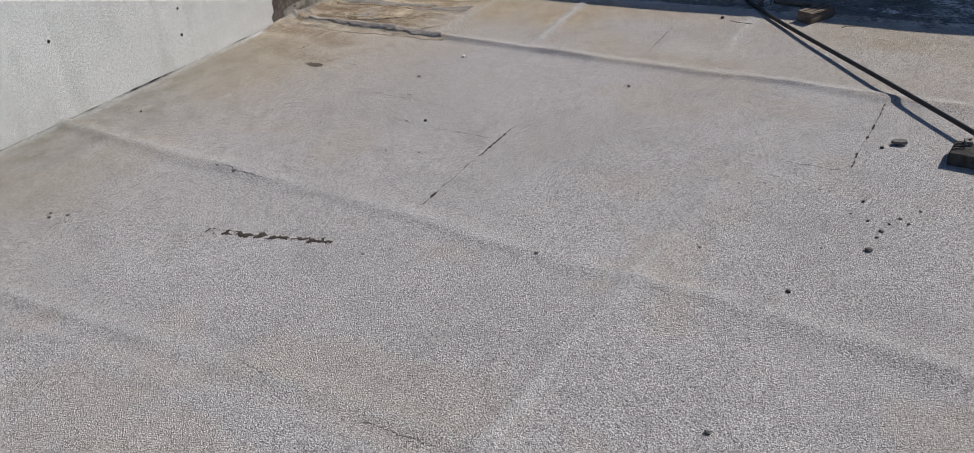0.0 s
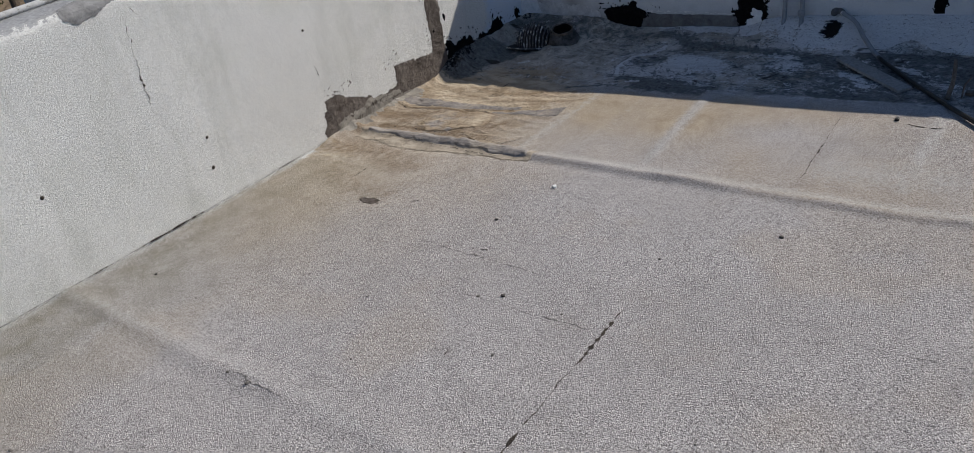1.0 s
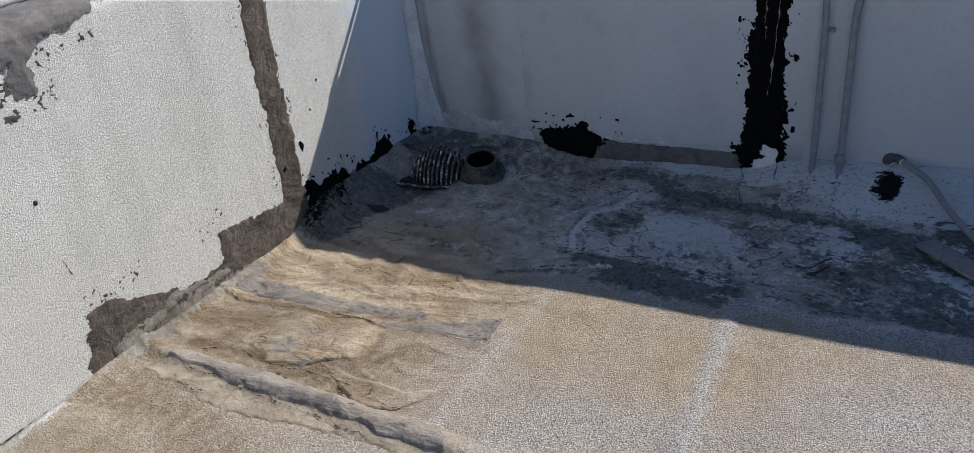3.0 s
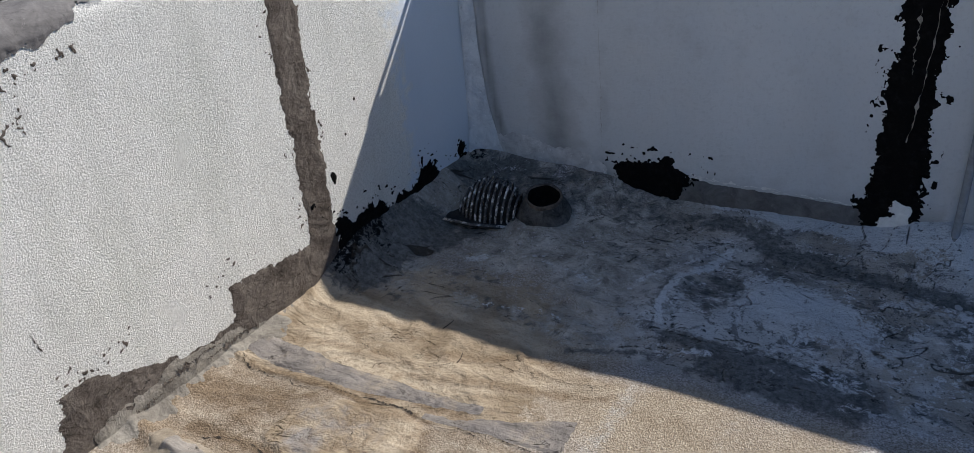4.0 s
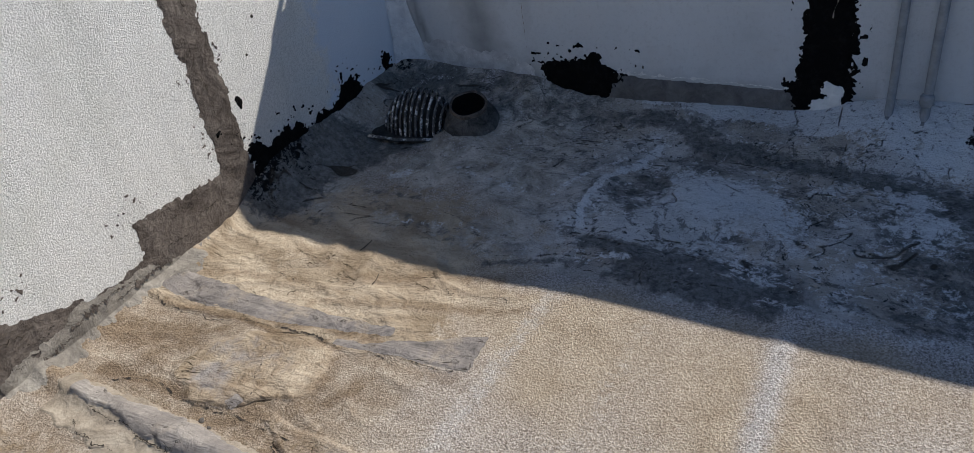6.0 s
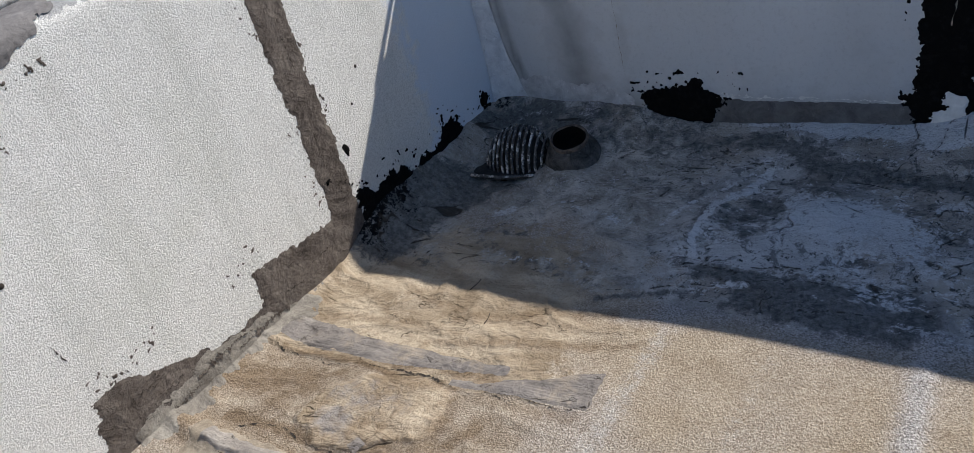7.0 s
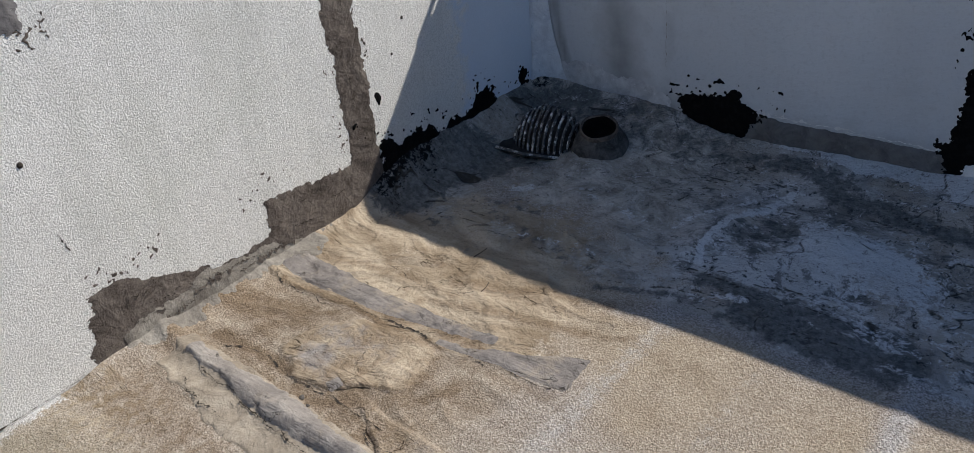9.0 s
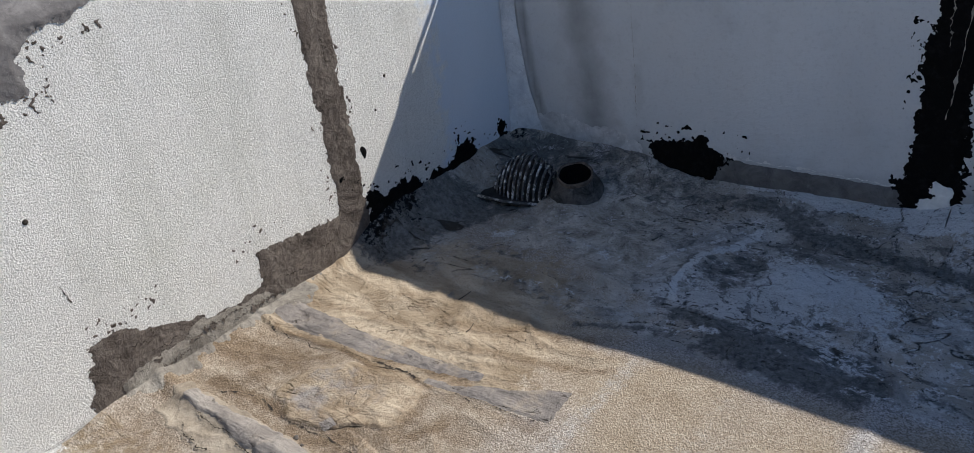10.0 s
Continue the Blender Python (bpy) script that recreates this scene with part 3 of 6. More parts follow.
def build_roof():
    xs, ys = spread(-0.75, 9.0, -0.02, 2.3, 0.0048, 0.026), spread(-10.0, 0.10, -2.0, 0.08, 0.0048, 0.026)
    x, y = np.meshgrid(xs, ys, indexing="ij")
    z = roof_z(x, y)
    n1, n2, n3 = fbm(x * 2.2, y * 2.2, 61, 4), fbm(x * 5, y * 5, 65, 4), fbm(x * 1.1, y * 3.5, 69, 4)
    side = x - wall_x(y)
    # edge of the house wall's cast shadow; silt gives way to mastic here
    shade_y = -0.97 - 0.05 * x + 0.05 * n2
    silt = sstep(-0.06, 0.05, y - lap_1(x) + 0.05 * n2) * (0.42 + 0.45 * sstep(-1.6, -1.05, y + 0.15 * n1) + 0.35 * (1 - sstep(0.9, 1.5, x)) + 0.35 * n1) * (1 - 0.35 * sstep(2.2, 3.2, x))
    silt = np.maximum(silt, sstep(-3.5, -2.0, y + 0.3 * n1) * (1 - sstep(0.5, 1.8, x + 0.2 * n2)) * 0.80)
    silt = np.maximum(silt, 0.25 * sstep(0.1, 0.6, n1))
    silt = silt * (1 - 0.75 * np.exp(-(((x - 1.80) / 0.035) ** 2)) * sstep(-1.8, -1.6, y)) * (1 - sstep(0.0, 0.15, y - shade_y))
    zone = mud_zone(x, y) * (1 - sstep(0.0, 0.3, y + 0.55 + 0.2 * n1))
    mud = zone * sstep(-1.385, -1.345, y + 0.03 * n2) * (1 - 0.75 * sstep(0.80, 1.10, x + 0.15 * n1))
    mud = np.maximum(mud, sstep(-0.008, 0.012, skin_ring(x, y)))
    mud = np.maximum(mud, sstep(-0.006, 0.010, skin_lobe(x, y)) * 0.55)
    mud = np.maximum(mud, 0.55 * zone * np.exp(-((side / 0.10) ** 2)) * (y < -1.1))
    mud = np.maximum(mud, 0.50 * sstep(-2.6, -2.0, y + 0.1 * n1) * (1 - sstep(-1.9, -1.84, y)) * (1 - sstep(0.35, 0.95, x + 0.15 * n2)))
    mud = mud * (0.80 + 0.25 * n2)
    silt = np.maximum(silt, 0.95 * zone)
    grey = 1.0 * np.exp(-((np.hypot((x - 0.48) / 0.08, (y + 1.555) / 0.060)) ** 2)) + 0.60 * np.exp(-((np.hypot((x - 0.60) / 0.05, (y + 1.608) / 0.035)) ** 2))
    grey = np.maximum(grey, 0.62 * np.exp(-((np.hypot((x - 0.53) / 0.17, (y + 1.46) / 0.08)) ** 2)))
    grey = np.maximum(grey, 0.45 * np.exp(-((np.hypot((x - 0.95) / 0.10, (y + 1.66) / 0.03)) ** 2)))
    brown = np.zeros_like(x)
    for ax, ay, bx, by, w, s in ((0.08, -1.50, 0.30, -1.45, 0.09, 0.82), (0.15, -1.63, 0.45, -1.64, 0.04, 0.85), (0.62, -1.66, 0.85, -1.69, 0.03, 0.7), (0.12, -1.345, 0.70, -1.36, 0.022, 0.75),
                                 (0.74, -1.44, 0.78, -1.58, 0.055, 0.74), (0.55, -1.36, 0.75, -1.38, 0.03, 0.7), (0.80, -1.40, 1.10, -1.39, 0.04, 0.5), (0.66, -1.60, 0.80, -1.58, 0.04, 0.6), (0.15, -1.88, 0.65, -2.05, 0.14, 0.56), (0.25, -2.15, 0.75, -2.35, 0.12, 0.42),
                                 (0.10, -1.20, 0.34, -1.16, 0.030, 0.55), (0.35, -1.14, 0.62, -1.17, 0.025, 0.5), (0.85, -1.08, 1.10, -1.02, 0.05, 0.4), (0.60, -1.10, 1.0, -0.98, 0.030, 0.6), (0.75, -1.19, 1.12, -1.10, 0.026, 0.6), (0.35, -1.02, 0.60, -1.06, 0.035, 0.5), (0.55, -1.22, 0.80, -1.17, 0.03, 0.5), (0.95, -1.15, 1.2, -1.05, 0.03, 0.35)):
        d, _ = seg(x + 0.04 * n2, y + 0.03 * n1, ax, ay, bx, by)
        brown = np.maximum(brown, s * np.exp(-((d / w) ** 2)))
    brown = np.maximum(brown, 0.60 * zone * sstep(1.33, 1.38, -y) * (0.8 + 0.6 * n2))
    ring_skin = skin_ring(x, y)
    brown = np.maximum(brown, zone * (0.68 + 0.40 * n2) * np.exp(-(((ring_skin + 0.045) / 0.036) ** 2))) * (1 - 0.25 * sstep(-0.004, 0.016, ring_skin))
    brown = brown + 0.12 * mud * np.clip(n3, 0, 1)
    green = 0.95 * np.exp(-(np.maximum(side, 0) / 0.62) ** 2) * (0.75 * sstep(-1.90, -2.2, y) + 0.25 * sstep(-2.6, -3.4, y)) + 0.35 * sstep(3.1, 3.6, x) * sstep(-1.6, -1.3, y) * (1 - sstep(-1.05, -0.9, y))
    # mastic colour fills the shaded strip, so part of the shade is in it
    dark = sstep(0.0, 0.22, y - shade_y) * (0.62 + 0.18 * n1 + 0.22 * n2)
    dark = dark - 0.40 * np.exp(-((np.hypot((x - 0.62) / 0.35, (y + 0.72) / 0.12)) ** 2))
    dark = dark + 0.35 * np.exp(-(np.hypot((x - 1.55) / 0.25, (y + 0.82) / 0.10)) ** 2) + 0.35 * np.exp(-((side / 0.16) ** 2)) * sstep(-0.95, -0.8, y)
    pale = np.zeros_like(x)
    for x0, s in ((1.15, 0.45), (1.43, 0.28), (1.80, 0.50), (2.86, 0.58), (2.02, 0.24)):
        pale = np.maximum(pale, s * np.exp(-(((x - x0 - (0.06 if x0 > 2.5 else 0.10) * (y + 1.6) * (x0 < 1.5 or x0 > 2.5)) / 0.045) ** 2)) * sstep(-1.86, -1.74, y) * (1 - sstep(-1.06, -0.9, y)))
    pale = np.maximum(pale, 0.50 * np.exp(-(((y - lap_1(x) - 0.05) / 0.055) ** 2)) * sstep(1.0, 1.5, x))
    pale = np.maximum(pale, (0.44 + 0.08 * n1) * np.exp(-(((y - lap_2(x) - 0.025 + 0.03 * n2) / 0.040) ** 2)))
    pale = np.maximum(pale, 0.56 * np.exp(-(((x - cross_x(y) + 0.015 * n2) / 0.038) ** 2)) * sstep(-5.2, -4.6, y) * (1 - 0.5 * sstep(-3.6, -3.2, y)) * (1 - sstep(-2.0, -1.7, y)))
    pale = np.maximum(pale, 0.46 * np.exp(-(((y + 4.62) / 0.035) ** 2)) + 0.46 * np.exp(-(((y + 4.78) / 0.035) ** 2)))
    pale = np.maximum(pale, 0.52 * sstep(2.4, 2.55, x) * (1 - sstep(2.9, 3.3, x)) * np.exp(-(((y + 1.64) / 0.16) ** 2)))
    # worn coating by the house wall
    cant = sstep(1.1, 1.35, x + 0.1 * n2) * sstep(-0.03, 0.02, y + 0.05 * n2 + np.clip(0.30 * (x - 1.22), 0, 0.235))
    pale = np.maximum(pale, cant * (0.70 + 0.26 * n2 + 0.30 * sstep(2.05, 2.4, x)))
    field = np.exp(-(np.hypot((x - 1.55) / 0.30, (y + 0.50 + 0.35 * (x - 1.55)) / 0.17) ** 4))
    pale = np.maximum(pale, field * (0.66 + 0.22 * n2))
    veil = sstep(-0.92, -0.80, y) * sstep(1.3, 1.6, x) * (1 - sstep(-0.36, -0.28, y))
    pale = np.maximum(pale, veil * (0.30 + 0.34 * fbm((x + y) * 5.5, (x - 2.2 * y) * 1.6, 67, 4)))
    pale = np.maximum(pale, (0.12 + 0.24 * n2) * sstep(-0.95, -0.85, y))
    for ax, ay, bx, by, w, s in ((1.165, -0.69, 1.150, -0.45, 0.020, 0.78), (1.150, -0.45, 1.275, -0.235, 0.030, 0.68), (1.03, -0.55, 1.13, -0.355, 0.026, 0.48), (1.13, -0.355, 1.26, -0.18, 0.026, 0.46),
                                 (1.73, -0.915, 1.95, -0.95, 0.040, 0.46), (1.95, -0.95, 2.65, -0.955, 0.045, 0.44), (1.21, -0.845, 1.34, -0.80, 0.035, 0.46), (1.38, -0.64, 1.37, -0.50, 0.010, 0.5),
                                 (0.44, -0.59, 0.48, -0.56, 0.045, 0.55), (0.58, -0.39, 0.63, -0.38, 0.05, 0.40), (0.70, -0.52, 0.90, -0.56, 0.05, 0.45), (0.76, -0.33, 0.80, -0.31, 0.03, 0.42), (0.5, -0.80, 0.9, -0.80, 0.05, 0.36)):
        d, _ = seg(x + 0.022 * n2, y + 0.022 * n1, ax, ay, bx, by)
        pale = np.maximum(pale, s * np.exp(-((d / w) ** 2)))
    dish = np.hypot((x - 1.275 - 0.02 * n2) / 0.098, (y + 0.475 - 0.35 * (x - 1.275) + 0.02 * n1) / 0.100) + 0.10 * n2
    inside = 1 - sstep(0.92, 1.04, dish + 0.06 * n2)
    pale = pale * (1 - inside)
    brown = np.maximum(brown, 0.58 * inside)
    # dark patches of mastic, several deepened to strengthen the shade by the wall
    shade_murk = np.zeros_like(x)
    for ax, ay, bx, by, w, s in ((1.20, -0.10, 1.40, -0.17, 0.07, 0.72), (1.40, -0.20, 1.75, -0.245, 0.06, 0.72), (1.75, -0.25, 2.35, -0.38, 0.075, 0.70), (1.38, -0.83, 1.75, -0.91, 0.085, 0.95), (1.30, -0.88, 1.45, -0.88, 0.025, 0.6),
                                 (0.95, -0.93, 1.20, -0.84, 0.03, 0.55), (1.20, -0.76, 1.75, -0.80, 0.06, 0.72), (0.90, -0.30, 1.08, -0.42, 0.10, 0.45), (0.20, -0.62, 0.34, -0.42, 0.10, 0.72), (0.25, -0.30, 0.70, -0.12, 0.10, 0.52), (0.45, -0.75, 0.95, -0.88, 0.05, 0.45), (0.13, -0.82, 0.18, -0.45, 0.12, 0.95), (0.28, -0.42, 0.36, -0.30, 0.11, 0.50), (0.50, -0.20, 0.62, -0.18, 0.09, 0.70), (0.15, -0.12, 0.40, -0.02, 0.10, 0.80), (1.05, -0.28, 1.16, -0.55, 0.035, 0.5), (0.40, -0.70, 0.60, -0.68, 0.035, 0.50),
                                 (0.20, -0.15, 0.62, -0.05, 0.06, 0.62), (0.85, -0.10, 1.15, -0.10, 0.08, 0.55), (0.15, -0.85, 0.40, -0.88, 0.05, 0.45), (2.0, -0.50, 2.6, -0.75, 0.14, 0.58), (1.9, -0.86, 2.8, -0.90, 0.05, 0.55), (2.45, -0.33, 3.4, -0.36, 0.12, 0.85), (2.5, -0.55, 3.2, -0.70, 0.14, 0.75), (2.15, -0.36, 2.6, -0.42, 0.10, 0.75), (1.0, -0.62, 1.06, -0.72, 0.03, 0.5)):
        d, _ = seg(x + 0.03 * n2, y + 0.03 * n1, ax, ay, bx, by)
        shade_murk = np.maximum(shade_murk, s * np.exp(-((d / w) ** 2)))
    shade_murk = np.maximum(shade_murk, 0.52 * inside)
    shade_murk = np.maximum(shade_murk, 0.50 * sstep(-0.26, -0.14, y + 0.05 * n2) * (1 - sstep(1.0, 1.15, x)))
    # these two start at the shadow's edge and darken the shaded roof itself
    shade_murk = np.maximum(shade_murk, (0.20 + 0.24 * n1) * sstep(-0.92, -0.80, y) * (1 - sstep(1.02, 1.12, x + 0.05 * n2)))
    shade_murk = np.maximum(shade_murk, (0.60 + 0.15 * n2) * sstep(1.90, 2.15, x + 0.12 * n1) * sstep(-0.98, -0.90, y) * (1 - sstep(-0.34, -0.27, y + 0.03 * n2)))
    rim = 0.45 * np.exp(-(((dish + 0.06 * n2 - 1.05) / 0.045) ** 2)) * sstep(-0.1, 0.3, n1 + 0.2)
    _, edge, layer = layers(x, y)
    where = np.maximum(sstep(-1.0, -0.85, y) * (1 - sstep(2.6, 3.4, x)), zone * sstep(-1.40, -1.32, y) * 0.3)
    edge, layer = np.maximum(edge * where, rim), layer * where
    for f in (skin_ring(x, y), skin_lobe(x, y)):
        edge = np.maximum(edge, 0.8 * np.exp(-(((f + 0.003) / 0.004) ** 2)) * sstep(-0.05, 0.30, n1 + n2 * 0.6 - 0.6 * (y + 1.55)))
    pale = np.maximum(pale, 0.55 * np.exp(-(side / 0.05) ** 2) * (y < -2.0))
    tar = 0.56 * np.exp(-((side / (0.12 + 0.05 * n2)) ** 2)) * sstep(-0.93, -0.87, y) * (1 - sstep(-0.66, -0.42, y))
    tar = np.maximum(tar, 0.55 * np.exp(-((np.hypot(x - 0.16, y - 0.02) / 0.05) ** 2)))
    tar = np.maximum(tar, 0.36 * np.exp(-((np.hypot((x - 2.75) / 0.45, (y + 0.30) / 0.07)) ** 2)))
    tar = np.maximum(tar, 0.95 * np.exp(-((np.hypot((x - 2.205) / 0.075, (y + 0.09) / 0.085) + 0.55 * n2) ** 4)))
    return tagged(grid_mesh("floor", np.stack([x, y, z], -1), M_ROOF, dict(silt=silt, mud=mud, brown=brown, green=green, dark=dark, pale=pale, tar=tar, grey=grey, crust=sstep(0.95, 1.20, x + 0.10 * n1), shade_murk=shade_murk, edge=edge, layer=layer)),
                  "flat roof of grey granulated sheets with silt, patches and mastic toned for shade", "roof", kind="structure")


floor = build_roof()


# ---- parapet and house wall ----
def parapet_top(y):
    return 1.105 + 0.024 * (np.asarray(y, float) + 2.0)


def parapet_x(y, z):
    return wall_x(y) + 0.004 * fbm(np.asarray(y) * 2.5, np.asarray(z) * 2.5, 71, 3)


def build_parapet():
    ys = np.arange(-10.0, 0.40, 0.02)
    rows = []
    zs = np.concatenate([[-0.2], np.linspace(-0.05, 1.0, 46)])
    for y in ys:
        top = float(parapet_top(y))
        x0 = float(wall_x(y))
        wob = 0.012 * float(fbm(y * 3, 0.3, 75, 3))
        face = [(float(parapet_x(y, z)), y, z) for z in zs * (top - 0.035) / 1.0]
        edge = [(x0 - 0.006, y, top - 0.018), (x0 - 0.024 + wob, y, top - 0.004), (x0 - 0.06, y, top + 0.004)]
        flat = [(x0 - d, y, top + 0.006 + 0.02 * d + 0.003 * float(fbm(y * 5, d * 9, 77, 3))) for d in (0.09, 0.13, 0.17, 0.205)]
        rows.append(face + edge + flat + [(x0 - 0.22, y, top - 0.02), (x0 - 0.22, y, -3.2)])
    pts = np.array(rows)
    y, z = pts[..., 1], pts[..., 2]
    top = parapet_top(y)
    bare = np.clip(1.3 * sstep(0.02, 0.09, wall_x(y) - pts[..., 0]), 0, 1)
    bare = np.maximum(bare, 0.62 * sstep(-0.035, -0.01, z - top) * (pts[..., 0] < wall_x(y) + 0.003))
    soil_shade = np.exp(-np.maximum(z, 0) / 0.04) * 0.8
    # flat: less grain and the painted blue shade tint towards the corner
    ob = grid_mesh("wall_west", pts, M_STUCCO, dict(bare=bare, soil_shade=soil_shade, flat=sstep(-0.58, -0.22, y)))
    return tagged(ob, "white sprayed stucco parapet with mortar patches and grey coping", "wall", kind="structure")


def house_top(x):
    return 1.200 + 0.035 * sstep(0.51, 0.52, x) + 0.09 * sstep(1.8, 3.2, x) + 0.05 * sstep(3.2, 4.8, x)


def house_y(x, z):
    return far_y(x) + 0.006 * fbm(np.asarray(x) * 1.5, np.asarray(z) * 1.5, 81, 3) + 0.012 * np.exp(-(((np.asarray(x) - 0.62) / 0.14) ** 2)) * sstep(0.0, 0.6, z)


def build_house_wall():
    xs = np.unique(np.concatenate([np.arange(0.0, 3.5, 0.02), np.arange(3.5, 9.2, 0.1), [0.511, 0.519]]).round(4))
    zs = np.linspace(-0.2, 1.0, 52)
    rows = []
    for x in xs:
        top = float(house_top(x))
        yb = float(far_y(x))
        face = [(x, float(house_y(x, z)), z) for z in zs * top]
        rows.append(face + [(x, yb + 0.01, top), (x, yb + 0.24, top + 0.001), (x, yb + 0.25, top - 0.02), (x, yb + 0.25, -3.2)])
    pts = np.array(rows)
    x, z = pts[..., 0], pts[..., 2]
    # soiled foot, dark streak at x 0.50, painted shade line along the corner cove
    soil_shade = 0.75 * np.exp(-np.maximum(z - 0.10, 0) / 0.05) * (x < 1.9) + 0.70 * np.exp(-(((x - 0.50 - 0.12 * (0.5 - z)) / 0.09) ** 2)) + 0.90 * np.exp(-(((x - 0.205 - 0.10 * np.exp(-np.maximum(z - 0.1, 0) / 0.22)) / 0.022) ** 2)) + 0.25 * np.exp(-(((x - 0.72) / 0.03) ** 2))
    soil_shade = soil_shade + 0.3 * np.exp(-(((x - 2.0) / 0.12) ** 2)) * (1 - sstep(0.15, 0.35, z))
    ob = grid_mesh("wall_north", pts, M_PLASTER, dict(soil_shade=soil_shade))
    return tagged(ob, "white painted plaster house wall smeared with black tar", "wall", kind="structure")


wall_west, wall_north = build_parapet(), build_house_wall()

# plain walls that close the roof behind the camera
for wall_name, (cx, cy, sx, sy) in (("wall_east", (9.1, -4.9, 0.25, 10.4)), ("wall_south", (4.2, -10.05, 10.0, 0.25))):
    bm = block_bm(sx, sy, 1.3 + 3.0, pose(cx, cy, -3.2), bevel=0.02)
    ob = part(wall_name, bm, M_PLASTER)
    ob.data.attributes.new("soil_shade", "FLOAT", "POINT")
    tagged(ob, "plain white painted parapet round the roof", "wall", kind="structure")


# ---- smears and patches on the walls ----
def rag(u, v, amp, size, seed):
    a, b = 0.79 * u + 0.61 * v, -0.61 * u + 0.79 * v
    return amp * (fbm(a * size, b * size, seed, 4, 0.6) + 0.55 * fbm(a * size * 4.7, b * size * 4.7, seed + 6, 4, 0.75))


def mortar_shape(y, z):
    s = box2(y, z, -0.94, -0.822, 0.05, 1.25) + rag(y, z, 0.017, 12, 91)
    slope = 0.185 + 0.16 * np.clip(-0.95 - y, 0, 0.4)
    low = np.minimum(box2(y, z, -1.32, -0.82, -0.08, 0.5), slope - z) - 0.03 * (1 - sstep(-1.32, -1.20, y)) * sstep(0.1, 0.24, z) + rag(y, z, 0.020, 11, 92)
    foot = np.minimum(box2(y, z, -0.83, -0.80, -0.08, 0.26), 0.30 - z) + rag(y, z, 0.012, 18, 96)
    left = np.minimum(box2(y, z, -1.90, -1.53, -0.08, 0.30), 0.225 - 0.42 * np.clip(y + 1.78, 0, 1) - z)
    left = np.minimum(left, (y + 1.86 + 0.30 * np.clip(0.2 - z, 0, 0.2))) + rag(y, z, 0.020, 12, 93)
    mid = np.minimum(box2(y, z, -1.62, -1.22, -0.08, 0.20), 0.108 - z) + rag(y, z, 0.012, 14, 97)
    return np.maximum(np.maximum(np.maximum(s, low), left), mid)


def fillet_shape(y, z):
    return np.minimum(box2(y, z, -1.84, -1.12, -0.08, 0.100), 1.0) - 0.045 * (1 - sstep(-1.84, -1.62, y)) - 0.06 * sstep(-1.40, -1.12, y) + rag(y, z, 0.032, 6, 94)


def speckle_shape(y, z):
    near = np.minimum(0.10 - np.abs(y + 1.27), 0.05 - np.abs(z - 0.27))
    near = np.maximum(near, np.minimum(0.13 - np.abs(y + 1.75), 0.04 - np.abs(z - 0.26)))
    near = np.maximum(near, np.minimum(0.030 - np.abs(y + 0.955), 0.16 - np.abs(z - 0.38)))
    near = np.maximum(near, np.minimum(0.028 - np.abs(y + 0.81), 0.30 - np.abs(z - 0.75)))
    near = np.maximum(near, np.minimum(0.035 - np.abs(y + 0.96), 0.22 - np.abs(z - 0.9)))
    return np.minimum(near, fbm(y * 80 + z * 35, z * 80 - y * 35, 95, 4, 0.65) * 0.05 - 0.027)


contour_sheet("mortar_patch", mortar_shape, -2.0, -0.76, -0.06, 1.16, 0.0042, on_parapet, M_MORTAR, wall_west, "brown-grey cement mortar smeared in a strip and along the foot", 0.0022, 0.014)
contour_sheet("cement_fillet", fillet_shape, -1.95, -1.05, -0.06, 0.16, 0.006, lambda u, v, up: on_parapet(u, v, up + 0.004), M_FILLET, wall_west, "pale grey cement fillet at the wall foot", 0.0018, 0.03)
contour_sheet("mortar_speckle", speckle_shape, -2.0, -0.80, 0.10, 1.12, 0.004, on_parapet, M_MORTAR, wall_west, "flecks of mortar", 0.001, 0.01)


MORTAR_CRACKS = (
    [(-1.80, 0.15), (-1.74, 0.165), (-1.70, 0.15)], [(-1.72, 0.12), (-1.66, 0.11), (-1.62, 0.125)], [(-1.78, 0.09), (-1.73, 0.07)], [(-1.69, 0.19), (-1.685, 0.165)],
    [(-1.20, 0.17), (-1.12, 0.165), (-1.05, 0.18)], [(-1.10, 0.12), (-1.00, 0.115)], [(-1.24, 0.11), (-1.20, 0.09), (-1.14, 0.085)], [(-0.90, 0.50), (-0.895, 0.42), (-0.90, 0.36)], [(-0.87, 0.80), (-0.865, 0.68)], [(-0.88, 0.30), (-0.86, 0.22)],
)
for k, ends in enumerate(MORTAR_CRACKS):
    ribbon("mortar_crack", ends, 0.006, lambda u, v, up: on_parapet(u, v, up + 0.005), M_CRACK, wall_west, 0.008, 30, 140 + k)
for k, ends in enumerate(([(-1.60, 0.075), (-1.48, 0.085), (-1.36, 0.08)], [(-1.70, 0.05), (-1.60, 0.055)], [(-1.44, 0.055), (-1.30, 0.06), (-1.22, 0.05)])):
    ribbon("mortar_streak", ends, 0.030, lambda u, v, up: on_parapet(u, v, up + 0.008), M_MORTAR, wall_west, 0.010, 60, 160 + k)


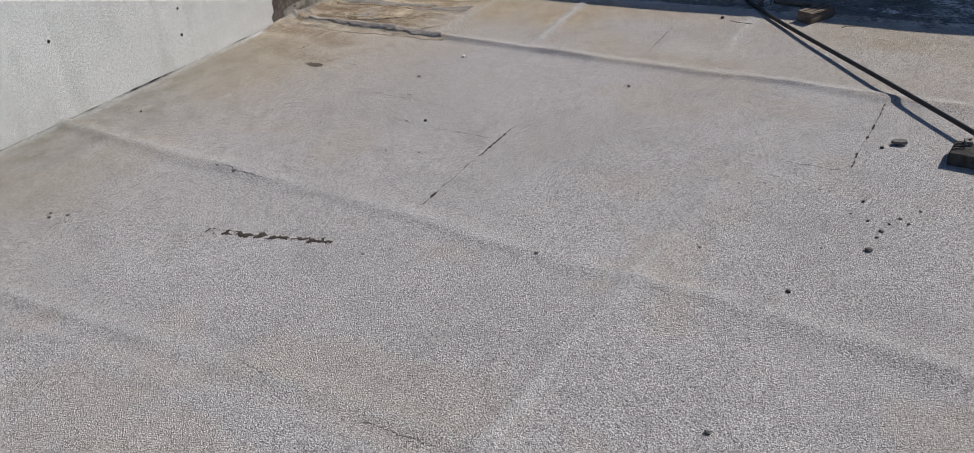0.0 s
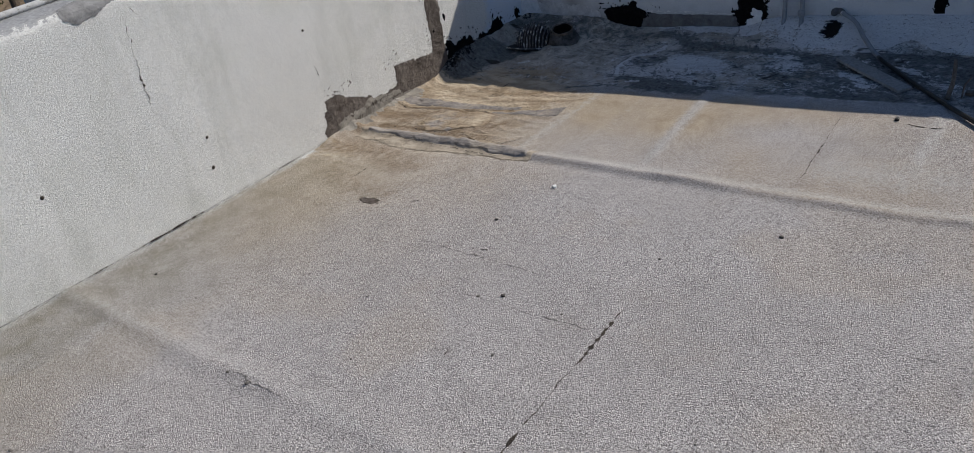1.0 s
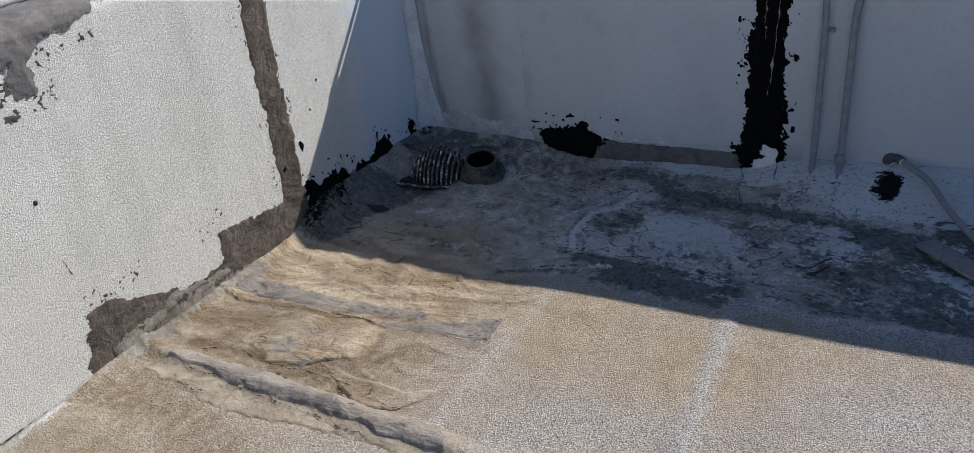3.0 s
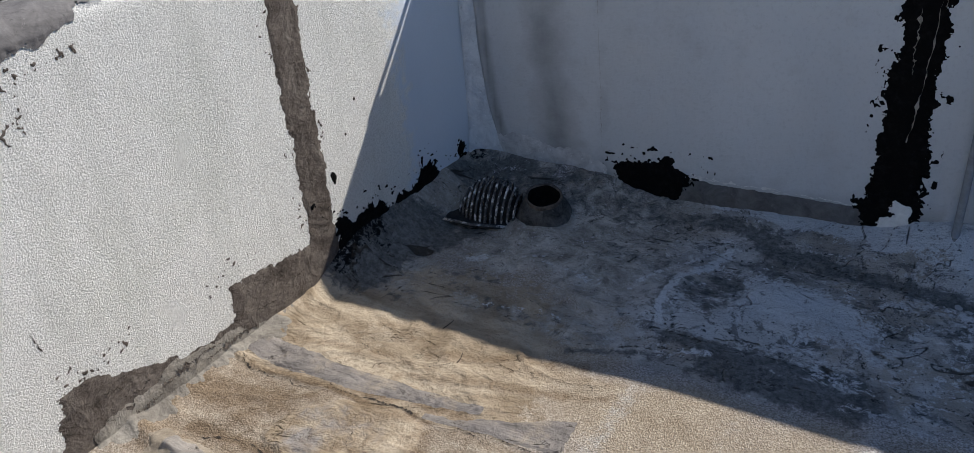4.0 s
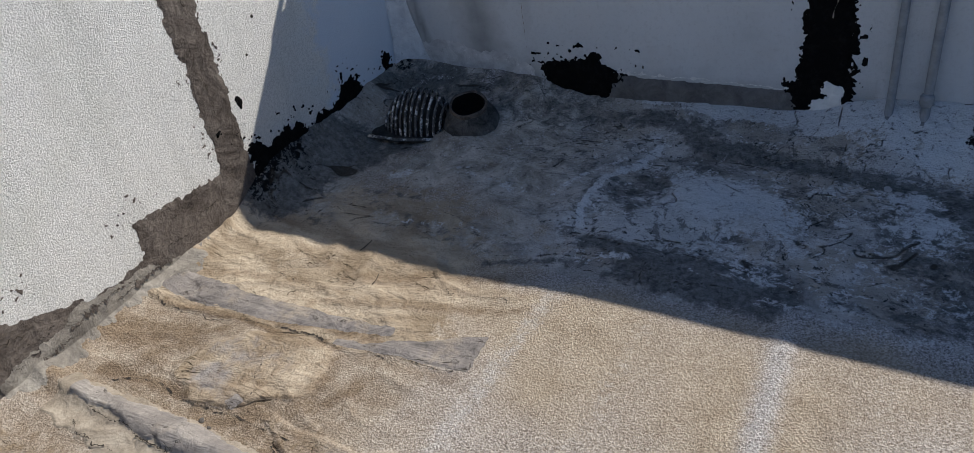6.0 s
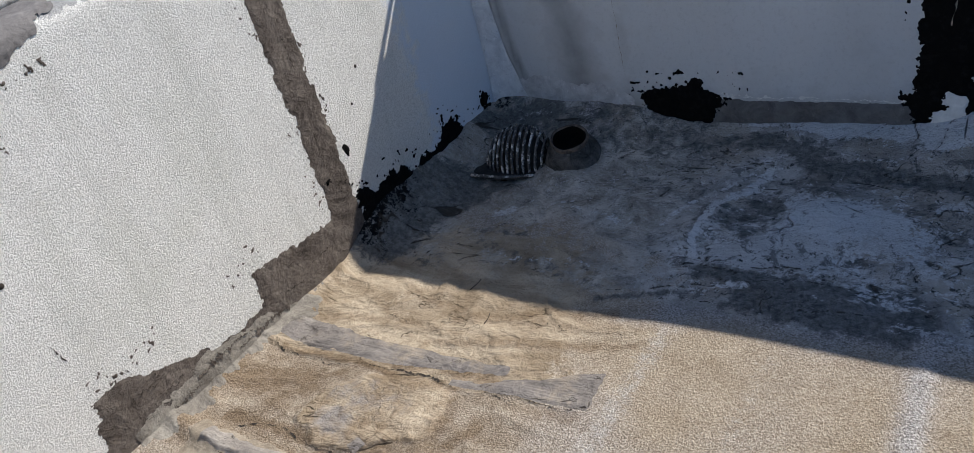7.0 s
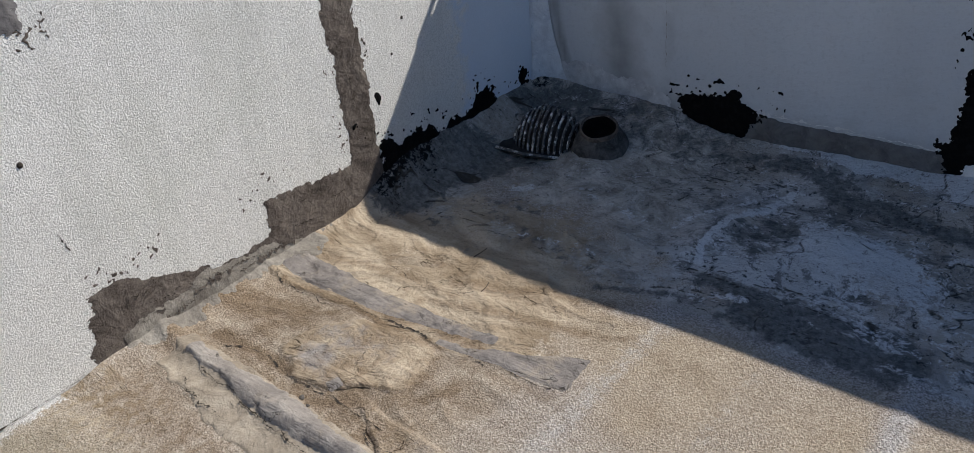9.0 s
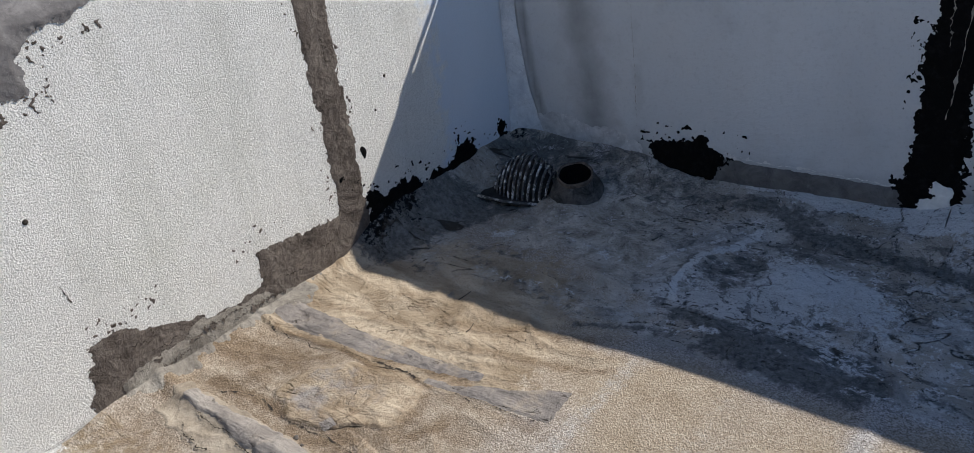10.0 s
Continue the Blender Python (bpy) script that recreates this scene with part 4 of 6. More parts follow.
def over_edge(u, v, up):
    """The parapet's face, its rounded edge and the front of its top in one."""
    top = parapet_top(u)
    t = v - (top - 0.035)
    back = np.interp(t, [0.0, 0.018, 0.040, 0.077, 0.20], [0.0, 0.006, 0.024, 0.060, 0.18])
    z = np.where(t < 0, v, top + np.interp(t, [0.0, 0.018, 0.040, 0.077, 0.20], [-0.035, -0.018, -0.004, 0.004, 0.0105]))
    tilt = sstep(0.0, 0.06, t)
    return np.stack([np.where(t < 0, parapet_x(u, v), wall_x(u)) - back + (up + 0.002) * (1 - tilt), u, z + (up + 0.006) * tilt], -1)


def coping_patch(y, z):
    top = parapet_top(y)
    hang = 0.078 + 0.05 * fbm(y * 6, y * 0, 101, 3)
    s = np.minimum(box2(y, z, -1.95, -1.42, 0.8, 1.3), z - top + hang * (1 - 0.8 * sstep(-1.72, -1.42, y)))
    drip = 0.03 - np.abs(y + 1.79) + 0.1 * np.clip(z - 0.97, -1, 0)
    s = np.maximum(s, np.minimum(drip, z - 0.925))
    s = np.minimum(s, top + 0.14 - z) + rag(y, z, 0.018, 22, 102)
    return s


M_RUN = mortar_material("weathered cement run", (0.14, 0.132, 0.13), (0.25, 0.238, 0.232), 1.0, 0.92, 0.004)
contour_sheet("cement_patch", coping_patch, -2.05, -1.35, 0.85, 1.25, 0.005, over_edge, M_RUN, wall_west, "grey cement run over the coping edge", 0.004, 0.02)


def edge_patch(y, z):
    top = parapet_top(y)
    d, _ = seg(y, z - top, -2.98, -0.02, -2.66, 0.045)
    return 0.050 - d + rag(y, z, 0.014, 13, 105)


contour_sheet("cement_patch", edge_patch, -3.15, -2.5, 0.95, 1.22, 0.005, over_edge, M_GREY, wall_west, "smooth grey cement patch on the coping edge", 0.002, 0.02)
contour_sheet("bare_hole", lambda y, z: 0.018 - np.hypot((y + 2.79) * 0.45, z - parapet_top(y) - 0.045) + rag(y, z, 0.006, 20, 106), -2.9, -2.68, 1.08, 1.18, 0.004, lambda u, v, up: over_edge(u, v, up + 0.006), M_CRACK, wall_west, "dark broken spot in the coping patch", 0.002, 0.01)


def coping_flecks(y, z):
    band = np.minimum(0.045 - np.abs(coping_patch(y, z) + 0.022), 1.035 - z)
    return np.minimum(band, fbm(y * 63 + z * 30, z * 58 - y * 21, 107, 4, 0.65) * 0.05 - 0.022)


contour_sheet("mortar_speckle", coping_flecks, -2.05, -1.35, 0.82, 1.04, 0.004, on_parapet, M_MORTAR, wall_west, "dark flecks of mortar under the cement run", 0.0015, 0.01)
ribbon("wall_crack", [(-2.785, 0.99), (-2.80, 0.83), (-2.81, 0.70), (-2.81, 0.55)], 0.012, on_parapet, M_CRACK, wall_west, 0.012, 60, 1)
ribbon("base_joint", [(-9.5, 0.012), (-6.0, 0.012), (-4.0, 0.014), (-3.0, 0.013), (-1.93, 0.016)], 0.013, lambda u, v, up: on_parapet(u, v, up + 0.004), M_CRACK, wall_west, 0.004, 500, 5)
ribbon("wall_crack", [(-1.865, 0.43), (-1.85, 0.37)], 0.010, on_parapet, M_CRACK, wall_west, 0.004, 12, 2)
ribbon("wall_crack", [(-2.75, 1.02), (-2.72, 0.97)], 0.006, on_parapet, M_CRACK, wall_west, 0.004, 12, 3)
for k, (yy, zz, r) in enumerate(((-1.875, 0.625, 0.008), (-2.62, 0.19, 0.010), (-2.60, 0.34, 0.008), (-0.63, 0.58, 0.006), (-0.70, 0.48, 0.005), (-3.4, 0.42, 0.009))):
    bm = bmesh.new()
    bmesh.ops.create_uvsphere(bm, u_segments=8, v_segments=6, radius=r)
    bmesh.ops.transform(bm, matrix=pose(float(parapet_x(yy, zz)), yy, zz) @ Matrix.Diagonal((0.5, 1, 1, 1)), verts=bm.verts)
    part("nail_head", bm, M_CRACK, wall_west, "small dark nail head", True)


def tar_west(y, z):
    lim = np.interp(y, [-0.92, -0.81, -0.72, -0.62, -0.52, -0.40, -0.33, -0.26, -0.18, -0.11, -0.03, 0.06], [0.26, 0.22, 0.16, 0.185, 0.13, 0.135, 0.185, 0.19, 0.10, 0.11, 0.13, 0.06])
    s = np.minimum(lim - z, y + 0.815 + 0.4 * np.clip(0.10 - z, 0, 0.2)) + rag(y, z, 0.022, 20, 111)
    s = np.maximum(s, 0.030 - np.hypot(y + 0.045, z - 0.160) + rag(y, z, 0.012, 20, 128))
    s = np.maximum(s, 0.013 - np.hypot(y + 0.79, 0.6 * (z - 0.36)) + rag(y, z, 0.006, 30, 129))
    fleck = np.minimum(fbm(y * 70, z * 70, 112, 3) * 0.05 - 0.034, 0.05 - np.abs(z - lim - 0.03))
    return np.maximum(s, fleck)


contour_sheet("tar_smear", tar_west, -0.92, 0.08, -0.02, 0.40, 0.0036, on_parapet, M_TAR, wall_west, "black tar brushed along the wall foot", 0.005, 0.02)


def tar_blob(x, z):
    s = 0.066 - np.hypot((x - 0.922) * 0.42, np.maximum(np.abs(z - 0.108) - 0.014, 0))
    s = np.maximum(s, 0.017 - np.hypot(x - 0.975, (z - 0.195) * 0.8))
    fleck = np.minimum(fbm(x * 60, z * 60, 113, 3) * 0.05 - 0.036, np.minimum(0.22 - np.abs(x - 0.93), 0.05 - np.abs(z - 0.20)))
    return np.maximum(s + rag(x, z, 0.014, 18, 114), fleck)


def tar_strip(x, z):
    mid = 1.735 - 0.03 * sstep(0.25, 0.0, z)
    s = 0.074 + 0.008 * np.sin(z * 7) - np.abs(x - mid) + rag(x, z, 0.020, 22, 115)
    foot = box2(x, z, 1.61, 1.81, -0.05, 0.17) + rag(x, z, 0.03, 20, 116)
    fleck = np.minimum(fbm(x * 38, z * 30, 117, 4, 0.65) * 0.05 - 0.030, 0.115 - np.abs(x - mid))
    return np.maximum(np.maximum(s, foot), fleck)


def tar_strip_two(x, z):
    s = 0.030 + 0.022 * np.exp(-(((z - 0.30) / 0.07) ** 2)) + 0.012 * np.exp(-(((z - 0.55) / 0.08) ** 2)) - np.abs(x - 2.72) + rag(x, z, 0.016, 20, 119)
    s = np.minimum(s, z - 0.135)
    fleck = np.minimum(fbm(x * 38, z * 30, 120, 4, 0.65) * 0.05 - 0.032, 0.09 - np.abs(x - 2.70))
    return np.maximum(s, np.minimum(fleck, z - 0.3))


contour_sheet("tar_smear", tar_blob, 0.66, 1.2, 0.03, 0.30, 0.0036, on_house, M_TAR, wall_north, "black tar blob with ragged edges", 0.010, 0.02)
contour_sheet("tar_smear", tar_strip, 1.55, 1.92, 0.05, 0.93, 0.0036, on_house, M_TAR, wall_north, "upright black tar strip with flaking edges", 0.007, 0.03)
contour_sheet("tar_smear", tar_strip_two, 2.58, 2.84, 0.12, 0.93, 0.0036, on_house, M_TAR, wall_north, "narrow black tar strip", 0.007, 0.03)
contour_sheet("paint_chip", lambda x, z: 0.040 - 0.25 * np.clip(z - 0.11, 0, 1) - 1.3 * np.clip(z - 0.155, 0, 1) - np.hypot(x - 1.752 - 0.012 * np.sin(z * 60), 0.25 * np.minimum(z - 0.10, 0)) + rag(x, z, 0.016, 30, 118), 1.66, 1.85, 0.02, 0.21, 0.004, lambda u, v, up: on_house(u, v, up + 0.010), M_WHITE, wall_north, "white chip of bare plaster in the tar", 0.003, 0.01)
for k, ends in enumerate(([(1.725, 0.80), (1.722, 0.70), (1.728, 0.60)], [(1.775, 0.85), (1.765, 0.65), (1.755, 0.50), (1.745, 0.38)], [(1.79, 0.9), (1.782, 0.8)])):
    ribbon("paint_run", ends, 0.014, lambda u, v, up: on_house(u, v, up + 0.010), M_FILLET, wall_north, 0.006, 40, 20 + k)
ribbon("wall_step", [(1.85, 0.128), (2.4, 0.122), (3.0, 0.120), (4.5, 0.118)], 0.007, on_house, M_CRACK, wall_north, 0.004, 80, 25)
ribbon("wall_crack", [(0.70, 0.92), (0.71, 0.5), (0.715, 0.22)], 0.004, on_house, M_FILLET, wall_north, 0.004, 60, 26)


def base_band(x, z):
    return np.minimum(box2(x, z, 1.0, 1.68, -0.05, 0.20), 0.135 - 0.02 * (x - 1.05) - z) + rag(x, z, 0.005, 14, 121)


for k, ends in enumerate(([(1.06, 0.150), (1.2, 0.148), (1.38, 0.146)], [(1.35, 0.143), (1.5, 0.140), (1.63, 0.138)], [(1.06, 0.165), (1.10, 0.158), (1.16, 0.152)])):
    ribbon("paint_edge", ends, 0.014, lambda u, v, up: on_house(u, v, up + 0.008), M_WHITE, wall_north, 0.006, 60, 30 + k, 0.002, "ragged white paint edge" if k == 0 else "")
contour_sheet("cement_band", base_band, 0.96, 1.72, 0.0, 0.17, 0.006, on_house, mortar_material("dark cement band", (0.105, 0.102, 0.10), (0.19, 0.186, 0.182)), wall_north, "dark cement band at the wall foot", 0.006, 0.02)


def foot_coating(x, z):
    lim = 0.20 + 0.035 * fbm(x * 5, x * 0, 127, 3) - 0.05 * sstep(0.3, 0.7, x)
    return np.minimum(np.minimum(lim - z, x - 0.17), 0.735 - x) + rag(x, z, 0.016, 12, 126)


contour_sheet("coating_smear", foot_coating, 0.10, 0.80, 0.0, 0.30, 0.005, on_house, mortar_material("smeared white coating", (0.44, 0.44, 0.45), (0.66, 0.66, 0.66), 1.4, 0.85, 0.008), wall_north, "chalky white coating smeared over the wall foot", 0.004, 0.03)


def corner_cover():
    """The rounded band of coating up the inner corner, flaring at its foot."""
    zs = np.linspace(0.03, 1.15, 46)
    pts = []
    for z in zs:
        r = 0.026 + 0.045 * np.exp(-(z - 0.05) / 0.12)
        rx = 0.045 + 0.10 * np.exp(-(z - 0.1) / 0.22)
        x0, y0 = float(wall_x(0.05)), 0.055
        row = []
        for a in np.linspace(0, 1, 9):
            px = x0 + rx * a**1.8 + 0.003
            py = y0 - r * (1 - a) ** 1.8 - 0.003
            row.append((px + 0.004 * float(fbm(a * 3, z * 9, 125, 3)), py, z))
        pts.append(row)
    ob = grid_mesh("corner_cove", np.array(pts), mortar_material("chalky corner coating", (0.56, 0.58, 0.61), (0.76, 0.78, 0.80), 1.2, 0.85, 0.008))
    ob.parent = wall_north
    return tagged(ob, "chalky white coating rounding the inner corner")


corner_cover()


# ---- mastic smears, cracks and seams on the roof ----
def smear(ax, ay, bx, by, half, seed, amp=0.02, size=9, taper=0.3):
    def shape(x, y):
        d, u = seg(x, y, ax, ay, bx, by)
        return half * np.minimum(1, (0.25 + np.minimum(u, 1 - u) / taper)) - d + rag(x, y, amp, size, seed)
    return shape


def streak(x, y):
    u = np.clip((x - 0.06) / 0.78, 0, 1)
    return np.minimum(0.048 - 0.036 * u**2 - np.abs(y + 1.264 + 0.022 * np.sin(3.1 * u)), np.minimum(x - 0.06, 0.86 - x)) + rag(x, y, 0.006, 9, 132)


def lap_skirt(x, y):
    u = np.clip((x - 0.10) / 1.15, 0, 1)
    low, high = -1.800 - 0.080 * u - 0.05 * np.exp(-(((u - 0.35) / 0.25) ** 2)), -1.670 - 0.085 * u
    return np.minimum(np.minimum(y - low, high - y), np.minimum(x - 0.10, 1.27 - x)) + rag(x, y, 0.013, 8, 131)


def lap_slab(x, y):
    u = np.clip((x - 0.14) / 1.10, 0, 1)
    low, high = -1.742 - 0.105 * u, -1.676 - 0.095 * u
    return np.minimum(np.minimum(y - low, high - y), np.minimum(x - 0.14, 1.24 - x)) + rag(x, y, 0.014, 6, 139)


M_SLAB = trowel_material("pale trowelled mastic", (0.235, 0.212, 0.192), (0.41, 0.375, 0.335), 0.5)
M_SKIRT = mortar_material("dry tan mastic", (0.25, 0.21, 0.162), (0.42, 0.365, 0.292), 0.9, 0.92, 0.008)
contour_sheet("mastic_smear", lap_skirt, 0.0, 1.4, -1.98, -1.6, 0.005, on_roof, M_SKIRT, floor, "thin dry skirt of tan-grey mastic with broken edges", 0.0028, 0.006)
contour_sheet("mastic_smear", lap_slab, 0.0, 1.4, -1.95, -1.6, 0.004, lambda u, v, up: on_roof(u, v, up + 0.0025), M_SLAB, floor, "cracked pale grey mastic trowelled over a sheet lap", 0.0075, 0.009)
contour_sheet("mastic_smear", streak, 0.0, 1.0, -1.4, -1.12, 0.005, on_roof, M_TROWEL, floor, "ribbed grey mastic streak", 0.0035, 0.02)


def wedge_smear(x, y):
    u = np.clip((x - 0.79) / 0.33, 0, 1)
    return np.minimum(0.008 + 0.058 * u - np.abs(y + 1.338 - 0.068 * u), 1.115 - x) + rag(x, y, 0.007, 11, 133)


contour_sheet("mastic_smear", wedge_smear, 0.72, 1.2, -1.45, -1.15, 0.005, on_roof, M_TROWEL, floor, "grey mastic smear", 0.003, 0.015)
contour_sheet("mastic_smear", smear(0.585, -1.615, 0.62, -1.60, 0.026, 135, 0.006, 12, 0.5), 0.48, 0.72, -1.7, -1.52, 0.005, lambda u, v, up: on_roof(u, v, up + 0.001), M_TROWEL, floor, "round grey dab of mastic", 0.003, 0.02)


contour_sheet("cement_fillet", lambda x, y: np.minimum(box2(x - wall_x(y), y, -0.03, 0.040, -1.84, -1.0), 1.0) - 0.06 * sstep(-1.35, -1.0, y) + rag(x, y, 0.046, 5, 137), -0.05, 0.25, -1.9, -0.95, 0.006, on_roof, M_FILLET, floor, "pale grey cement bank along the parapet", 0.004, 0.02)

SEAMS = (
    ([(2.185, -2.74), (2.17, -3.1), (2.15, -3.62)], 0.010), ([(3.70, -2.02), (3.665, -2.4), (3.63, -2.78)], 0.006),
    ([(2.47, -1.76), (2.475, -1.5), (2.485, -1.05)], 0.0042), ([(1.18, -2.63), (1.35, -2.655), (1.6, -2.68)], 0.006), ([(1.6, -2.68), (2.2, -2.74)], 0.004),
    ([(1.50, -2.90), (1.9, -2.93), (2.15, -2.95)], 0.005), ([(1.0, -3.57), (1.2, -3.60), (1.45, -3.63)], 0.004),
    ([(0.95, -3.58), (0.80, -3.95), (0.75, -4.4)], 0.004), ([(2.6, -4.66), (2.9, -4.66)], 0.004), ([(3.62, -2.78), (3.3, -2.76), (2.9, -2.74)], 0.004), ([(2.1, -4.59), (2.25, -4.62)], 0.004),
)
for k, (ends, w) in enumerate(SEAMS):
    ribbon("sheet_seam", ends, 1.7 * w, on_roof, M_CRACK if k < 3 else M_SEAM, floor, 0.008, 70, 40 + k)
MUD_CRACKS = (
    ([(0.08, -1.33), (0.10, -1.356), (0.22, -1.37), (0.339, -1.376)], 0.014), ([(0.339, -1.376), (0.45, -1.35), (0.569, -1.343), (0.66, -1.34), (0.741, -1.355)], 0.014), ([(0.795, -1.347), (0.88, -1.355), (0.94, -1.375)], 0.012), ([(0.92, -1.345), (1.08, -1.345), (1.13, -1.33)], 0.008),
    ([(0.17, -1.66), (0.33, -1.625), (0.484, -1.645), (0.66, -1.65), (0.855, -1.668)], 0.013), ([(0.76, -1.70), (0.92, -1.715), (1.03, -1.714), (1.085, -1.66)], 0.015), ([(0.60, -1.53), (0.575, -1.46), (0.55, -1.41)], 0.006), ([(0.62, -1.60), (0.635, -1.56)], 0.006), ([(0.70, -1.56), (0.72, -1.60)], 0.006),
    ([(0.24, -1.752), (0.40, -1.775), (0.55, -1.795)], 0.011), ([(0.52, -1.79), (0.66, -1.806), (0.85, -1.826)], 0.013), ([(0.85, -1.835), (0.98, -1.845), (1.1, -1.858)], 0.012), ([(0.22, -1.80), (0.32, -1.83), (0.48, -1.85)], 0.010), ([(0.30, -1.72), (0.45, -1.735), (0.62, -1.74)], 0.006), ([(0.16, -1.72), (0.28, -1.70)], 0.008), ([(0.70, -1.25), (0.74, -1.28)], 0.005),
    ([(0.62, -1.16), (0.70, -1.12)], 0.005), ([(0.34, -1.14), (0.55, -1.18)], 0.005), ([(0.86, -1.06), (0.98, -1.08)], 0.005), ([(1.06, -1.04), (1.14, -1.10)], 0.006), ([(0.55, -0.85), (0.7, -0.84)], 0.006),
    ([(0.34, -0.70), (0.45, -0.72)], 0.008), ([(0.50, -0.60), (0.58, -0.58)], 0.006), ([(0.30, -0.80), (0.42, -0.81)], 0.005), ([(0.72, -0.74), (0.88, -0.78)], 0.006), ([(0.95, -0.9), (1.2, -0.88), (1.4, -0.92)], 0.008),
    ([(0.66, -1.62), (0.64, -1.66)], 0.006), ([(0.44, -1.55), (0.50, -1.53)], 0.006), ([(0.45, -2.08), (0.46, -2.17), (0.45, -2.24)], 0.020), ([(1.32, -0.80), (1.5, -0.76), (1.7, -0.80)], 0.008),
)
for k, (ends, w) in enumerate(MUD_CRACKS):
    ribbon("mastic_crack", ends, 0.60 * w, lambda u, v, up: on_roof(u, v, up + 0.0055 * (np.abs(v + 1.79) < 0.08)), M_CRACK, floor, 0.009, 90, 70 + k, 0.002)
contour_sheet("scuff", lambda x, y: 0.016 - np.abs(y + 4.03 - 0.2 * (x - 1.45)) + rag(x, y, 0.026, 46, 141) - 0.009 - 0.03 * (np.abs(x - 1.7) > 0.27), 1.35, 2.05, -4.12, -3.85, 0.006, on_roof, M_CRACK, floor, "dark scuffed line where granules are lost", 0.002, 0.01)
contour_sheet("bare_spot", lambda x, y: 0.045 - np.hypot((x - 0.72) * 0.8, (y + 2.405) * 1.6) + rag(x, y, 0.022, 20, 142), 0.6, 0.85, -2.5, -2.3, 0.005, on_roof, M_MORTAR, floor, "brown bare spot where granules are lost", 0.002, 0.01)


# ---- fixtures ----
def drain_strainer():
    base = new("drain_strainer")
    base.matrix_world = pose(0.340, -0.272, float(roof_z(0.335, -0.33)) + 0.004, -3, 4, 11)
    tagged(base, "slatted dome drain strainer smeared with tar and pale paint", "drain strainer")
    bm = bmesh.new()
    rings = []
    for k, (s, z) in enumerate(((0.95, 0.0), (1.0, 0.004), (1.0, 0.009), (0.93, 0.012), (0.8, 0.012))):
        rings.append([bm.verts.new((0.146 * s * math.copysign(abs(math.cos(a)) ** 0.7, math.cos(a)), 0.116 * s * math.copysign(abs(math.sin(a)) ** 0.7, math.sin(a)), z)) for a in [2 * math.pi * j / 40 for j in range(40)]])
    for a, b in zip(rings, rings[1:]):
        for j in range(40):
            bm.faces.new((a[j], a[(j + 1) % 40], b[(j + 1) % 40], b[j]))
    bm.faces.new(rings[-1])
    bm.faces.new(rings[0][::-1])
    part("flange", bm, M_IRON, base, "flat flange", True)
    bm = bmesh.new()
    bmesh.ops.create_uvsphere(bm, u_segments=24, v_segments=12, radius=1.0)
    bmesh.ops.transform(bm, matrix=pose(0.026, 0.014, 0) @ Matrix.Diagonal((0.114, 0.084, 0.134, 1)), verts=bm.verts)
    bmesh.ops.bisect_plane(bm, geom=bm.verts[:] + bm.edges[:] + bm.faces[:], plane_co=(0, 0, 0.004), plane_no=(0, 0, -1), clear_outer=True)
    part("basket", bm, M_IRON, base, "dark clogged basket", True)
    for k in range(13):
        x = -0.120 + 0.240 * k / 12
        s = math.sqrt(max(0.03, 1 - (x / 0.128) ** 2))
        arc = [(0.026 + x + 0.010 * math.sin(a) ** 2, 0.014 - 0.100 * s * math.cos(a), 0.010 + 0.146 * s * math.sin(a)) for a in [math.pi * j / 16 for j in range(17)]]
        bm = bmesh.new()
        loops = []
        for j, p in enumerate(arc):
            a = math.pi * j / 16
            n = Vector((0, -math.cos(a), math.sin(a)))
            p = Vector(p)
            loops.append([bm.verts.new(p + Vector((dx, 0, 0)) + n * dn) for dx, dn in ((-0.0042, -0.006), (0.0042, -0.006), (0.0036, 0.003), (-0.0036, 0.003))])
        for a, b in zip(loops, loops[1:]):
            for j in range(4):
                bm.faces.new((a[j], a[(j + 1) % 4], b[(j + 1) % 4], b[j]))
        bm.faces.new(loops[0])
        bm.faces.new(loops[-1][::-1])
        part("slat", bm, M_RIB, base, "curved slat with worn pale paint" if k == 0 else "")
    bm = tube_bm(smooth_way([(0.09, -0.03, 0.06), (0.135, -0.01, 0.045), (0.19, 0.03, 0.055)], 6), [0.012] * 13, 10)
    part("strap", bm, M_IRON, base, "tarred strap", True)
    bm = tube_bm([(-0.135, -0.098, 0.012), (-0.02, -0.112, 0.010), (0.11, -0.098, 0.012)], 0.006, 8)
    part("lip", bm, M_RIB, base, "", True)
    return base


